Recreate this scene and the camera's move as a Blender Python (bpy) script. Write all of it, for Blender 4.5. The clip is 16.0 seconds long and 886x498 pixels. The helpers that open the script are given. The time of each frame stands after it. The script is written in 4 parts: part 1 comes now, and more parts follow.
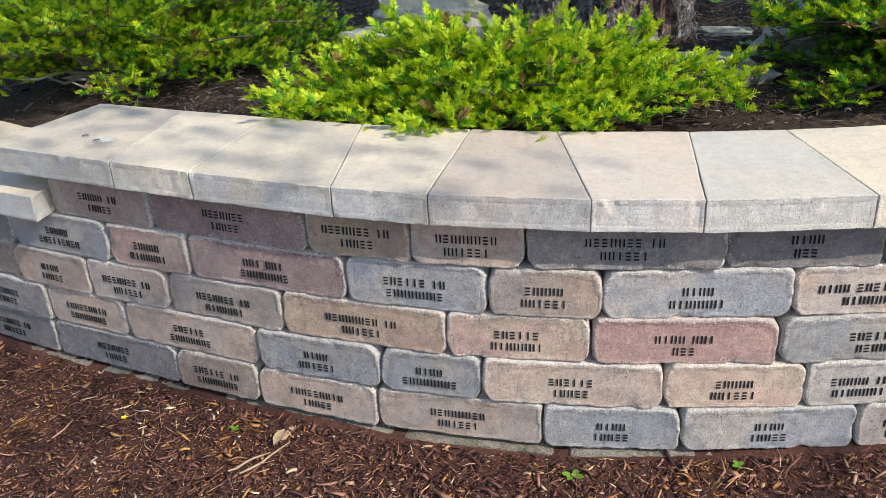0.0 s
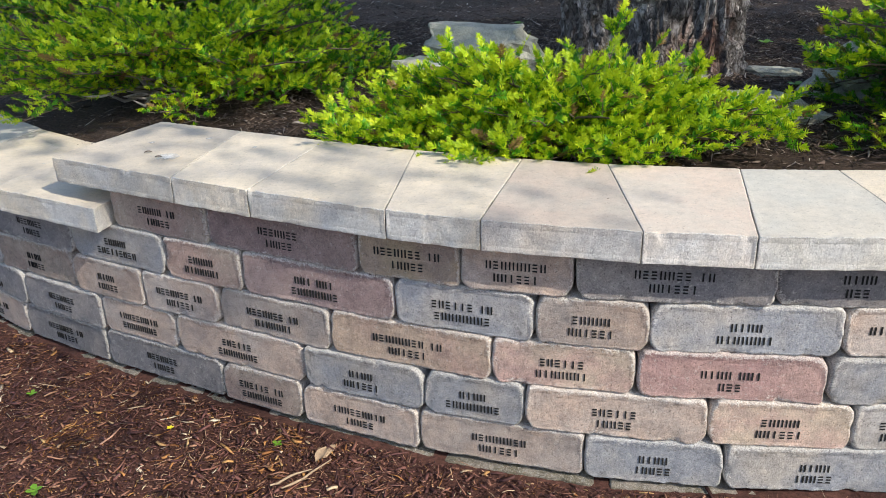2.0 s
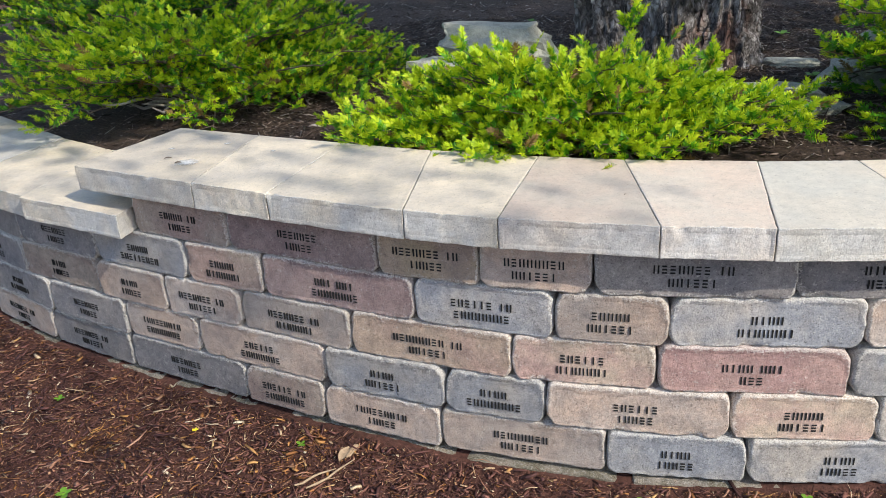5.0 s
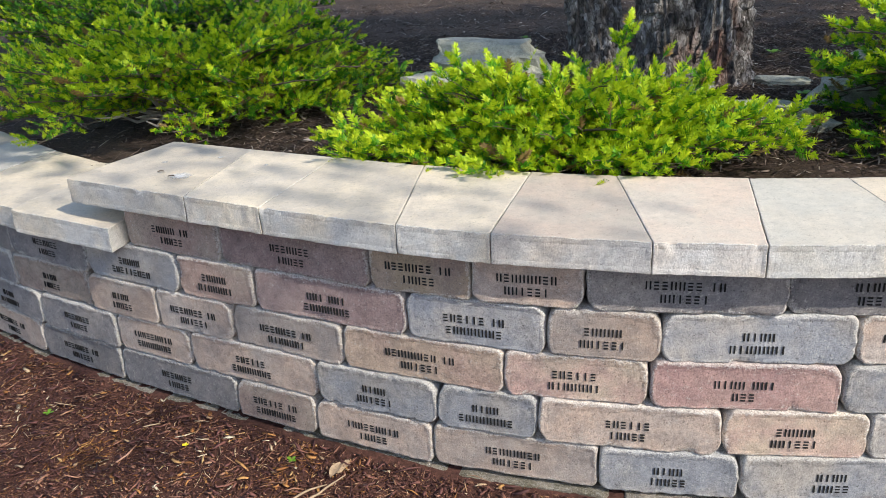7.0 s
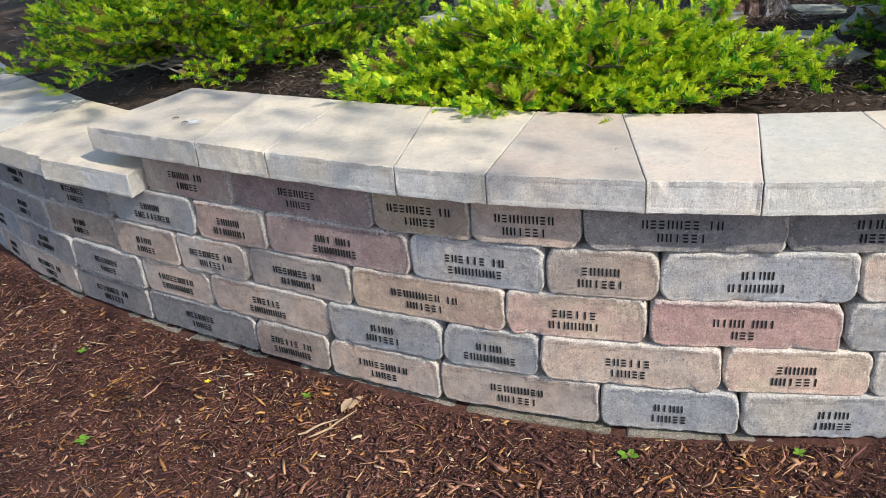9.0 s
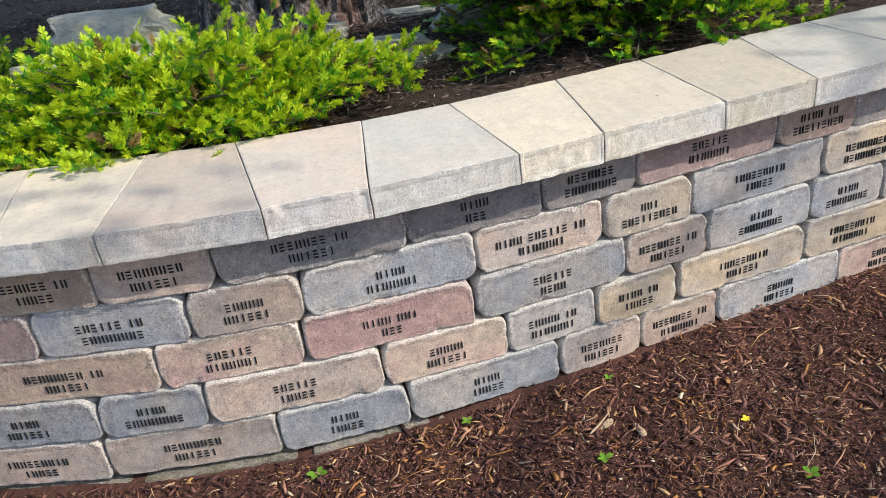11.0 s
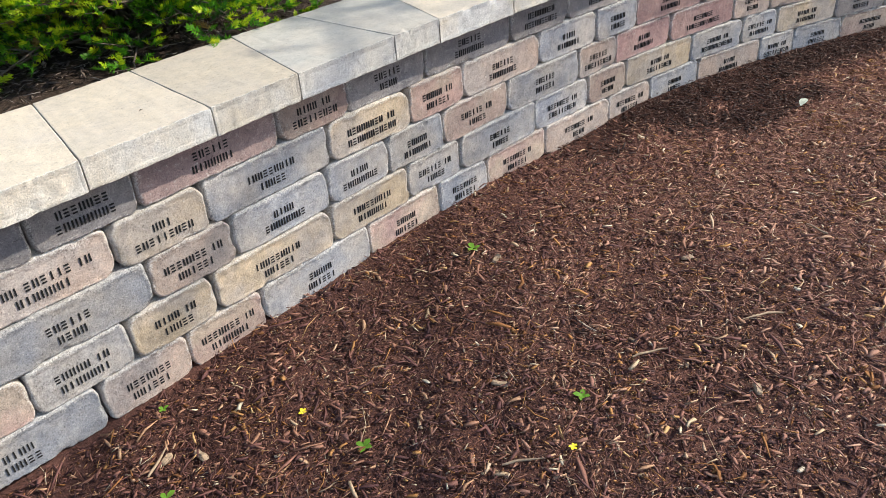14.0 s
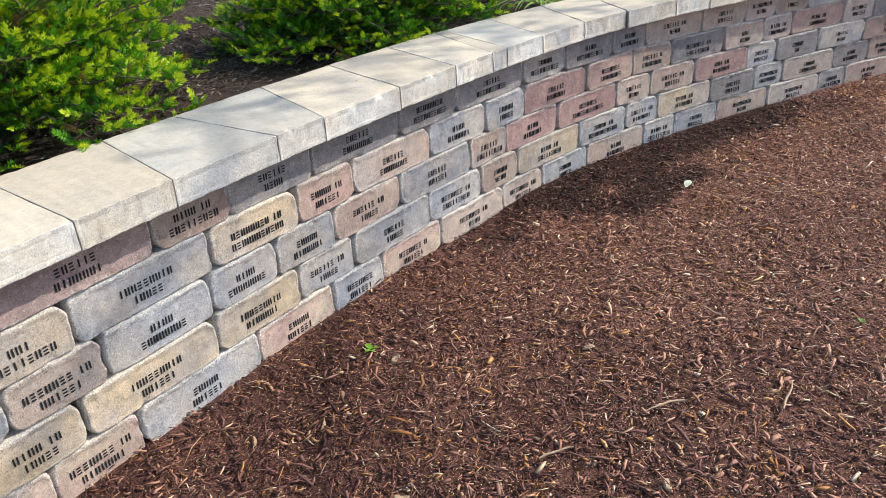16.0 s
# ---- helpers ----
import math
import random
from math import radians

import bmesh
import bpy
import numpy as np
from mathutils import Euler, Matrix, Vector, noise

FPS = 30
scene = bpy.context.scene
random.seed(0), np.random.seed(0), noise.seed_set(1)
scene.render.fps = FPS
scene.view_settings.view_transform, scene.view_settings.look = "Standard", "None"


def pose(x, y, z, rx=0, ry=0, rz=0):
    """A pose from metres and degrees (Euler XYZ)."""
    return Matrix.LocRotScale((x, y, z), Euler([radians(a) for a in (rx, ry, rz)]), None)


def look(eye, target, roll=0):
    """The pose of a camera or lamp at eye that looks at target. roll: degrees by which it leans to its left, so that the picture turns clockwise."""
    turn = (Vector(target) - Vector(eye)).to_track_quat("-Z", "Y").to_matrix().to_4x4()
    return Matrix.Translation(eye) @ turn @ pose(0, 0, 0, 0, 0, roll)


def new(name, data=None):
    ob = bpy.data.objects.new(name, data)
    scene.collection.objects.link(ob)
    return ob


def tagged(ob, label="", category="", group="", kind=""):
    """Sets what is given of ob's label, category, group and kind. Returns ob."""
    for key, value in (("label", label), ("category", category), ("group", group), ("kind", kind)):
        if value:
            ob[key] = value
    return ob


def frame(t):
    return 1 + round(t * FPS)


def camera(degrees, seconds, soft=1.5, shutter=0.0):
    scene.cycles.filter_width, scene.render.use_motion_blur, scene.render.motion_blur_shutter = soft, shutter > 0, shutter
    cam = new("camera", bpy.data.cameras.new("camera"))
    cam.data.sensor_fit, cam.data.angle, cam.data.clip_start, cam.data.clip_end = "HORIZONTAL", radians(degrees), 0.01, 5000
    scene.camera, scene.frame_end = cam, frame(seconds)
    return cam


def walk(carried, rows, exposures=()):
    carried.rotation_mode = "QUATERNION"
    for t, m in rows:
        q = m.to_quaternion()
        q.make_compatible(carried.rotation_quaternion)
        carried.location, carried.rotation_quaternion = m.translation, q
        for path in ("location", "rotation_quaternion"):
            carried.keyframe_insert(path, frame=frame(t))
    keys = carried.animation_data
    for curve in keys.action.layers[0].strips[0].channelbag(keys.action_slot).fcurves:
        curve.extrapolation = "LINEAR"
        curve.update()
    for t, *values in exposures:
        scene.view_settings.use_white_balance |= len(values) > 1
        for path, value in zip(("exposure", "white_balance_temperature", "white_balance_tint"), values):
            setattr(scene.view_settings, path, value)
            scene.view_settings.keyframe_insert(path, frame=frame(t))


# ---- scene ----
cam = camera(58.57, 16.0, 0.78)
# seconds, eye (x, y, z), turn (rx, ry, rz)
PATH = [
    (0, 0.024, -1.672, 1.059, 64.49, 2.76, 1.19),
    (0.5, -0.015, -1.687, 1.067, 65.80, 3.62, 4.21),
    (1, -0.009, -1.696, 1.062, 66.51, 2.18, 5.10),
    (1.5, -0.009, -1.700, 1.064, 66.72, 2.00, 4.90),
    (2, -0.009, -1.699, 1.063, 66.73, 1.58, 4.26),
    (2.5, -0.013, -1.702, 1.062, 66.72, 1.60, 4.44),
    (3, -0.011, -1.706, 1.065, 66.15, 2.44, 5.36),
    (3.5, -0.008, -1.714, 1.065, 67.19, 2.89, 5.04),
    (4, -0.011, -1.712, 1.067, 67.44, 3.26, 5.27),
    (6.5, -0.001, -1.703, 1.062, 65.43, 3.00, 4.60),
    (7, -0.006, -1.707, 1.065, 67.81, 2.74, 4.70),
    (7.5, 0.004, -1.713, 1.060, 63.06, 2.96, 3.81),
    (8, 0.027, -1.720, 1.068, 63.35, 3.91, 6.84),
    (8.2, 0.051, -1.718, 1.065, 64.11, 4.73, 8.26),
    (10.3, 0.129, -1.694, 1.068, 62.78, 5.52, 0.34),
    (10.5, 0.151, -1.686, 1.076, 62.55, 5.87, -5.20),
    (11, 0.213, -1.705, 1.076, 62.04, 6.95, -17.51),
    (11.5, 0.238, -1.721, 1.078, 64.47, 6.81, -20.26),
    (12, 0.267, -1.736, 1.065, 61.03, 3.60, -26.40),
    (12.5, 0.258, -1.745, 1.034, 60.74, 5.58, -25.22),
    (13, 0.275, -1.719, 1.064, 57.38, 3.57, -28.15),
    (13.5, 0.327, -1.725, 1.082, 55.45, 4.81, -40.08),
    (14, 0.417, -1.759, 1.074, 58.32, 4.34, -46.78),
    (14.5, 0.495, -1.787, 1.069, 61.87, 3.75, -46.82),
    (15, 0.525, -1.749, 1.091, 61.38, 4.10, -52.88),
    (15.5, 0.512, -1.758, 1.082, 64.16, 2.78, -56.42),
    (16, 0.502, -1.732, 1.081, 63.54, 3.54, -53.88),
]
walk(cam, [(t, pose(x, y, z, rx, ry, rz)) for t, x, y, z, rx, ry, rz in PATH], [(0, 0.59), (2, 0.59), (3, 0.62), (7, 0.62), (10.5, 0.60), (11.5, 0.52), (12, 0.47), (12.5, 0.52), (13, 0.46), (13.5, 0.48), (14, 0.66), (15, 0.80), (16, 0.82)])

# ---- light ----
SUN_WAY = Vector((0.60, -0.46, 0.65)).normalized()  # towards the sun
SUN_POWER, SKY_POWER = 3.3, 0.15

world = bpy.data.worlds.new("sky")
scene.world = world
world.use_nodes = True
wn = world.node_tree.nodes
sky = wn.new("ShaderNodeTexSky")
sky.sky_type = "NISHITA"
sky.sun_disc = False
sky.sun_elevation = math.asin(SUN_WAY.z)
sky.sun_rotation = math.atan2(SUN_WAY.x, SUN_WAY.y)
wn["Background"].inputs["Strength"].default_value = SKY_POWER
world.node_tree.links.new(sky.outputs[0], wn["Background"].inputs["Color"])

sun = new("sun", bpy.data.lights.new("sun", "SUN"))
sun.data.energy, sun.data.angle, sun.data.color = SUN_POWER, radians(0.6), (1.0, 0.93, 0.80)
sun.matrix_world = look(SUN_WAY * 20, (0, 0, 0))


# ---- materials ----
def nodes_of(name):
    m = bpy.data.materials.new(name)
    m.use_nodes = True
    return m, m.node_tree.nodes, m.node_tree.links, m.node_tree.nodes["Principled BSDF"]


def noise_node(n, l, vec, scale, detail=4.0, rough=0.6):
    x = n.new("ShaderNodeTexNoise")
    x.inputs["Scale"].default_value, x.inputs["Detail"].default_value, x.inputs["Roughness"].default_value = scale, detail, rough
    l.new(vec, x.inputs["Vector"])
    return x.outputs["Fac"]


def ramp_node(n, l, fac, stops):
    r = n.new("ShaderNodeValToRGB")
    e = r.color_ramp.elements
    while len(e) < len(stops):
        e.new(0.5)
    for k, (p, c) in zip(e, stops):
        k.position = p
        k.color = (*c, 1) if len(c) == 3 else c
    l.new(fac, r.inputs["Fac"])
    return r.outputs["Color"]


def mix_node(n, l, fac, a, b, kind="MIX"):
    x = n.new("ShaderNodeMix")
    x.data_type, x.blend_type = "RGBA", kind
    for k, v in ((0, fac), (6, a), (7, b)):
        if hasattr(v, "is_linked"):
            l.new(v, x.inputs[k])
        else:
            x.inputs[k].default_value = v if k == 0 else (*v, 1)
    return x.outputs[2]


def own_place(n, l, spread=40.0):
    """Object coordinates, shifted by a random step for each object."""
    tc, oi = n.new("ShaderNodeTexCoord"), n.new("ShaderNodeObjectInfo")
    s = n.new("ShaderNodeMath")
    s.operation = "MULTIPLY"
    s.inputs[1].default_value = spread
    l.new(oi.outputs["Random"], s.inputs[0])
    add = n.new("ShaderNodeVectorMath")
    add.operation = "ADD"
    l.new(tc.outputs["Object"], add.inputs[0])
    l.new(s.outputs[0], add.inputs[1])
    return add.outputs[0], oi.outputs["Random"]


def stone(name, one, two, bump=0.5, grain=0.6, patch=5.5, mottle=0.8, rim=1.0, pits=0.6):
    """Tumbled concrete: two blended pigments, sandy grain, dark pits, pale bits of aggregate and crumbled rims."""
    m, n, l, b = nodes_of(name)
    p, rnd = own_place(n, l)
    big = ramp_node(n, l, noise_node(n, l, p, patch, 4, 0.6), [(0.40, (0, 0, 0)), (0.60, (1, 1, 1))])
    col = mix_node(n, l, big, one, two)
    mottled = ramp_node(n, l, noise_node(n, l, p, 26, 6, 0.75), [(0.3, (0.62, 0.64, 0.66)), (0.7, (1.28, 1.25, 1.21))])
    col = mix_node(n, l, mottle, col, mottled, "MULTIPLY")
    sand = ramp_node(n, l, noise_node(n, l, p, 340, 4, 0.8), [(0.34, (0.5, 0.5, 0.5)), (0.5, (1, 1, 1)), (0.66, (1.45, 1.43, 1.4))])
    col = mix_node(n, l, grain, col, sand, "MULTIPLY")
    pale = ramp_node(n, l, noise_node(n, l, p, 130, 6, 0.85), [(0.565, (0, 0, 0)), (0.65, (0.65, 0.65, 0.65))])
    col = mix_node(n, l, pale, col, (0.60, 0.57, 0.52))
    pit = ramp_node(n, l, noise_node(n, l, p, 170, 4, 0.8), [(0.35, (0.28, 0.27, 0.26)), (0.40, (1, 1, 1))])
    col = mix_node(n, l, pits, col, pit, "MULTIPLY")
    at = n.new("ShaderNodeAttribute")
    at.attribute_name = "rim"
    edge = n.new("ShaderNodeMath")
    edge.operation = "MULTIPLY_ADD"
    edge.inputs[1].default_value = 0.29 * rim
    l.new(at.outputs["Fac"], edge.inputs[0])
    l.new(noise_node(n, l, p, 170, 5, 0.85), edge.inputs[2])
    worn = ramp_node(n, l, edge.outputs[0], [(0.66, (0, 0, 0)), (0.71, (0.85, 0.85, 0.85))])
    crumb = ramp_node(n, l, noise_node(n, l, p, 330, 4, 0.8), [(0.36, (0.22, 0.20, 0.18)), (0.46, (0.52, 0.49, 0.45)), (0.58, (0.93, 0.91, 0.87))])
    col = mix_node(n, l, worn, col, mix_node(n, l, 0.4, crumb, col))
    hollow = ramp_node(n, l, noise_node(n, l, p, 62, 5, 0.7), [(0.34, (0.74, 0.74, 0.75)), (0.47, (1, 1, 1)), (0.62, (1.10, 1.09, 1.07))])
    col = mix_node(n, l, pits * 0.9, col, hollow, "MULTIPLY")
    tone = ramp_node(n, l, rnd, [(0, (0.84, 0.84, 0.84)), (1, (1.1, 1.1, 1.1))])
    col = mix_node(n, l, 1.0, col, tone, "MULTIPLY")
    l.new(col, b.inputs["Base Color"])
    b.inputs["Roughness"].default_value = 0.92
    b.inputs["Specular IOR Level"].default_value = 0.25
    amp = n.new("ShaderNodeMath")
    amp.operation = "MULTIPLY_ADD"
    amp.inputs[1].default_value, amp.inputs[2].default_value = 2.4, 0.8
    l.new(at.outputs["Fac"], amp.inputs[0])
    high = n.new("ShaderNodeMath")
    high.operation = "MULTIPLY"
    both = n.new("ShaderNodeMath")
    both.operation = "MULTIPLY_ADD"
    both.inputs[1].default_value = 1.3
    l.new(noise_node(n, l, p, 62, 5, 0.7), both.inputs[0])
    l.new(noise_node(n, l, p, 210, 8, 0.82), both.inputs[2])
    l.new(both.outputs[0], high.inputs[0])
    l.new(amp.outputs[0], high.inputs[1])
    bp = n.new("ShaderNodeBump")
    bp.inputs["Strength"].default_value, bp.inputs["Distance"].default_value = bump, 0.0045
    l.new(high.outputs[0], bp.inputs["Height"])
    l.new(bp.outputs[0], b.inputs["Normal"])
    return m


STONE = {
    "g": stone("stone_grey", (0.318, 0.331, 0.368), (0.425, 0.392, 0.365)),
    "t": stone("stone_tan", (0.475, 0.368, 0.308), (0.415, 0.362, 0.335)),
    "y": stone("stone_buff", (0.53, 0.425, 0.305), (0.46, 0.405, 0.36)),
    "p": stone("stone_pink", (0.465, 0.318, 0.285), (0.485, 0.392, 0.315)),
    "q": stone("stone_rose_buff", (0.42, 0.285, 0.25), (0.44, 0.338, 0.268), patch=4.0),
    "r": stone("stone_rose", (0.345, 0.218, 0.212), (0.405, 0.272, 0.250)),
    "m": stone("stone_mauve", (0.285, 0.205, 0.200), (0.35, 0.265, 0.250)),
    "b": stone("stone_brown", (0.355, 0.258, 0.228), (0.395, 0.325, 0.275)),
    "o": stone("stone_ochre_brown", (0.30, 0.235, 0.205), (0.375, 0.297, 0.215)),
    "d": stone("stone_charcoal", (0.220, 0.212, 0.225), (0.290, 0.265, 0.258)),
}
CAP = {
    "w": stone("cap_cream", (0.63, 0.548, 0.432), (0.585, 0.518, 0.43), bump=0.25, grain=0.2, mottle=0.3, rim=0.6, pits=0.4),
    "g": stone("cap_grey", (0.555, 0.535, 0.485), (0.59, 0.545, 0.475), bump=0.25, grain=0.2, mottle=0.3, rim=0.6, pits=0.4),
    "p": stone("cap_rosy", (0.58, 0.48, 0.405), (0.54, 0.48, 0.415), bump=0.25, grain=0.2, mottle=0.3, rim=0.6, pits=0.4),
}
# rough split fronts; their greyer, bluer tint paints in the skylight on them
CAP_FRONT = {
    "w": stone("cap_cream_split_skylit", (0.62, 0.56, 0.47), (0.575, 0.57, 0.555), bump=0.55, grain=0.5, mottle=0.45, pits=0.35),
    "g": stone("cap_grey_split_skylit", (0.55, 0.555, 0.565), (0.59, 0.57, 0.53), bump=0.55, grain=0.5, mottle=0.45, pits=0.35),
    "p": stone("cap_rosy_split_skylit", (0.58, 0.52, 0.465), (0.56, 0.55, 0.545), bump=0.55, grain=0.5, mottle=0.45, pits=0.35),
}
ROCK = stone("flagstone", (0.33, 0.34, 0.28), (0.47, 0.46, 0.385), bump=1.0, grain=0.8, patch=5.0)
FOOTING = stone("footing_concrete", (0.46, 0.40, 0.34), (0.30, 0.27, 0.20), bump=1.0, patch=12.0, rim=0.5)


def plain(name, col, rough=0.8):
    m, n, l, b = nodes_of(name)
    p, rnd = own_place(n, l)
    v = ramp_node(n, l, noise_node(n, l, p, 120, 4, 0.7), [(0.3, tuple(c * 0.7 for c in col)), (0.7, tuple(min(1, c * 1.25) for c in col))])
    l.new(v, b.inputs["Base Color"])
    b.inputs["Roughness"].default_value = rough
    return m


INK = plain("black_engraving", (0.010, 0.010, 0.010), 1.0)
SPLASH = plain("white_splash", (0.72, 0.71, 0.68), 0.8)


def thin_out(m):
    """Lets a dried film break up towards its edge."""
    n, l = m.node_tree.nodes, m.node_tree.links
    tc = n.new("ShaderNodeTexCoord")
    ln = n.new("ShaderNodeVectorMath")
    ln.operation = "LENGTH"
    l.new(tc.outputs["Object"], ln.inputs[0])
    s = n.new("ShaderNodeMath")
    s.operation = "MULTIPLY_ADD"
    s.inputs[1].default_value = -0.55
    l.new(ln.outputs["Value"], s.inputs[0])
    l.new(noise_node(n, l, tc.outputs["Object"], 2.6, 7, 0.75), s.inputs[2])
    a = ramp_node(n, l, s.outputs[0], [(0.10, (0, 0, 0)), (0.42, (0.9, 0.9, 0.9))])
    l.new(a, n["Principled BSDF"].inputs["Alpha"])


thin_out(SPLASH)
BACKING = plain("dark_backing", (0.10, 0.09, 0.08))


def island_mix(name, stops, rough=0.85, grain=300.0, spec=0.2):
    """One colour for each separate bit, out of a range, with a fine grain."""
    m, n, l, b = nodes_of(name)
    g = n.new("ShaderNodeNewGeometry")
    tc = n.new("ShaderNodeTexCoord")
    col = ramp_node(n, l, g.outputs["Random Per Island"], stops)
    v = ramp_node(n, l, noise_node(n, l, tc.outputs["Object"], grain, 3, 0.7), [(0.3, (0.6, 0.6, 0.6)), (0.7, (1.35, 1.35, 1.35))])
    l.new(mix_node(n, l, 0.8, col, v, "MULTIPLY"), b.inputs["Base Color"])
    b.inputs["Roughness"].default_value = rough
    b.inputs["Specular IOR Level"].default_value = spec
    return m


MULCH_BITS = island_mix("bark_mulch_bits", [
    (0.0, (0.052, 0.025, 0.024)), (0.25, (0.108, 0.049, 0.045)), (0.5, (0.180, 0.080, 0.068)), (0.72, (0.263, 0.123, 0.088)),
    (0.86, (0.350, 0.182, 0.116)), (0.93, (0.464, 0.270, 0.158)), (0.98, (0.597, 0.447, 0.286)), (1.0, (0.700, 0.603, 0.448))], 0.62)
MULCH_DRY = island_mix("dry_mulch_bits", [
    (0.0, (0.124, 0.060, 0.054)), (0.25, (0.221, 0.112, 0.086)), (0.5, (0.319, 0.162, 0.118)), (0.72, (0.402, 0.213, 0.150)),
    (0.88, (0.484, 0.281, 0.186)), (0.95, (0.577, 0.395, 0.257)), (1.0, (0.762, 0.645, 0.487))], 0.7)
MULCH_DARK = island_mix("dark_mulch_bits", [
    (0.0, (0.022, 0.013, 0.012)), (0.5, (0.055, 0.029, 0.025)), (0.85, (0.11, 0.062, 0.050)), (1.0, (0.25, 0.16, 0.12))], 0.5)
MULCH_ORANGE = island_mix("fresh_mulch_fibres", [
    (0.0, (0.14, 0.060, 0.026)), (0.5, (0.32, 0.140, 0.052)), (0.85, (0.47, 0.24, 0.085)), (1.0, (0.62, 0.42, 0.20))], 0.7)
BED_BITS = island_mix("old_mulch_bits", [
    (0.0, (0.035, 0.026, 0.022)), (0.4, (0.095, 0.070, 0.057)), (0.75, (0.19, 0.140, 0.116)), (0.92, (0.32, 0.26, 0.22)), (1.0, (0.56, 0.50, 0.44))], 0.85)


def soil(name, dark, mid, red, dry=None):
    m, n, l, b = nodes_of(name)
    tc = n.new("ShaderNodeTexCoord")
    p = tc.outputs["Object"]
    c = ramp_node(n, l, noise_node(n, l, p, 90, 8, 0.75), [(0.3, dark), (0.55, mid), (0.75, red)])
    if dry:
        sep = n.new("ShaderNodeSeparateXYZ")
        l.new(p, sep.inputs[0])
        c2 = ramp_node(n, l, noise_node(n, l, p, 110, 8, 0.75), [(0.3, mid), (0.55, dry), (0.75, tuple(1.25 * v for v in dry))])
        rng_ = n.new("ShaderNodeMapRange")
        rng_.inputs["From Min"].default_value, rng_.inputs["From Max"].default_value = 1.0, 3.2
        l.new(sep.outputs["X"], rng_.inputs["Value"])
        c = mix_node(n, l, rng_.outputs[0], c, c2)
    darker = n.new("ShaderNodeAttribute")
    darker.attribute_name = "dark_mulch"
    c = mix_node(n, l, darker.outputs["Fac"], c, mix_node(n, l, 1.0, c, (0.28, 0.25, 0.24), "MULTIPLY"))
    w = ramp_node(n, l, noise_node(n, l, p, 2.2, 3, 0.5), [(0.35, (0.7, 0.7, 0.7)), (0.65, (1.2, 1.2, 1.2))])
    l.new(mix_node(n, l, 1.0, c, w, "MULTIPLY"), b.inputs["Base Color"])
    b.inputs["Roughness"].default_value = 0.9
    b.inputs["Specular IOR Level"].default_value = 0.2
    bp = n.new("ShaderNodeBump")
    bp.inputs["Strength"].default_value, bp.inputs["Distance"].default_value = 1.0, 0.01
    l.new(noise_node(n, l, p, 160, 8, 0.8), bp.inputs["Height"])
    l.new(bp.outputs[0], b.inputs["Normal"])
    return m


SOIL = soil("mulch_ground", (0.055, 0.027, 0.022), (0.150, 0.069, 0.054), (0.245, 0.114, 0.086), (0.295, 0.142, 0.106))
BED_SOIL = soil("bed_ground", (0.030, 0.021, 0.018), (0.090, 0.062, 0.047), (0.18, 0.13, 0.10))


def leafy(name, stops, glow=0.35):
    """Needles and leaves: a range of greens, glossy skin and light that shines through."""
    m, n, l, b = nodes_of(name)
    g = n.new("ShaderNodeNewGeometry")
    tc = n.new("ShaderNodeTexCoord")
    a = n.new("ShaderNodeMath")
    a.operation = "MULTIPLY_ADD"
    a.inputs[1].default_value, a.inputs[2].default_value = 0.30, 0.0
    l.new(g.outputs["Random Per Island"], a.inputs[0])
    s = n.new("ShaderNodeMath")
    s.operation = "MULTIPLY_ADD"
    s.inputs[1].default_value = 0.70
    l.new(noise_node(n, l, tc.outputs["Object"], 15.0, 3, 0.6), s.inputs[0])
    l.new(a.outputs[0], s.inputs[2])
    c = ramp_node(n, l, s.outputs[0], stops)
    l.new(c, b.inputs["Base Color"])
    b.inputs["Roughness"].default_value = 0.45
    b.inputs["Specular IOR Level"].default_value = 0.35
    t = n.new("ShaderNodeBsdfTranslucent")
    l.new(c, t.inputs["Color"])
    mx = n.new("ShaderNodeMixShader")
    mx.inputs[0].default_value = glow
    l.new(b.outputs[0], mx.inputs[1])
    l.new(t.outputs[0], mx.inputs[2])
    l.new(mx.outputs[0], n["Material Output"].inputs["Surface"])
    return m


# greens by age, paled for light on top and darkened for inner shade
NEEDLE_NEW_LIT = leafy("yew_new_lit_needles", [(0.25, (0.25, 0.44, 0.012)), (0.5, (0.47, 0.62, 0.018)), (0.75, (0.74, 0.78, 0.035))], 0.34)
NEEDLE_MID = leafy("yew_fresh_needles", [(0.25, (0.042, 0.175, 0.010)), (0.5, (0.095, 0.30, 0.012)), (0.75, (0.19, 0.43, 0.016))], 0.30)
NEEDLE_OLD_SHADED = leafy("yew_old_shaded_needles", [(0.25, (0.012, 0.046, 0.008)), (0.5, (0.026, 0.09, 0.011)), (0.75, (0.055, 0.155, 0.014))], 0.18)
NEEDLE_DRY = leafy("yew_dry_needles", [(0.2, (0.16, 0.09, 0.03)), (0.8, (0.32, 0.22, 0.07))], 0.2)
LEAF = leafy("tree_leaves", [(0.2, (0.04, 0.09, 0.015)), (0.8, (0.10, 0.20, 0.03))], 0.3)
WEED = leafy("weed_leaf", [(0.2, (0.10, 0.26, 0.02)), (0.8, (0.22, 0.42, 0.05))], 0.3)
PALE_LEAF = plain("pale_dry_leaf", (0.55, 0.60, 0.48), 0.6)
PALE_GREEN_LEAF = leafy("pale_green_leaf", [(0.2, (0.42, 0.55, 0.22)), (0.8, (0.58, 0.68, 0.36))], 0.25)
STRAP_LEAF = leafy("strap_leaf", [(0.2, (0.22, 0.40, 0.08)), (0.8, (0.46, 0.62, 0.22))], 0.3)
PETAL = plain("yellow_petal", (0.80, 0.66, 0.03), 0.6)
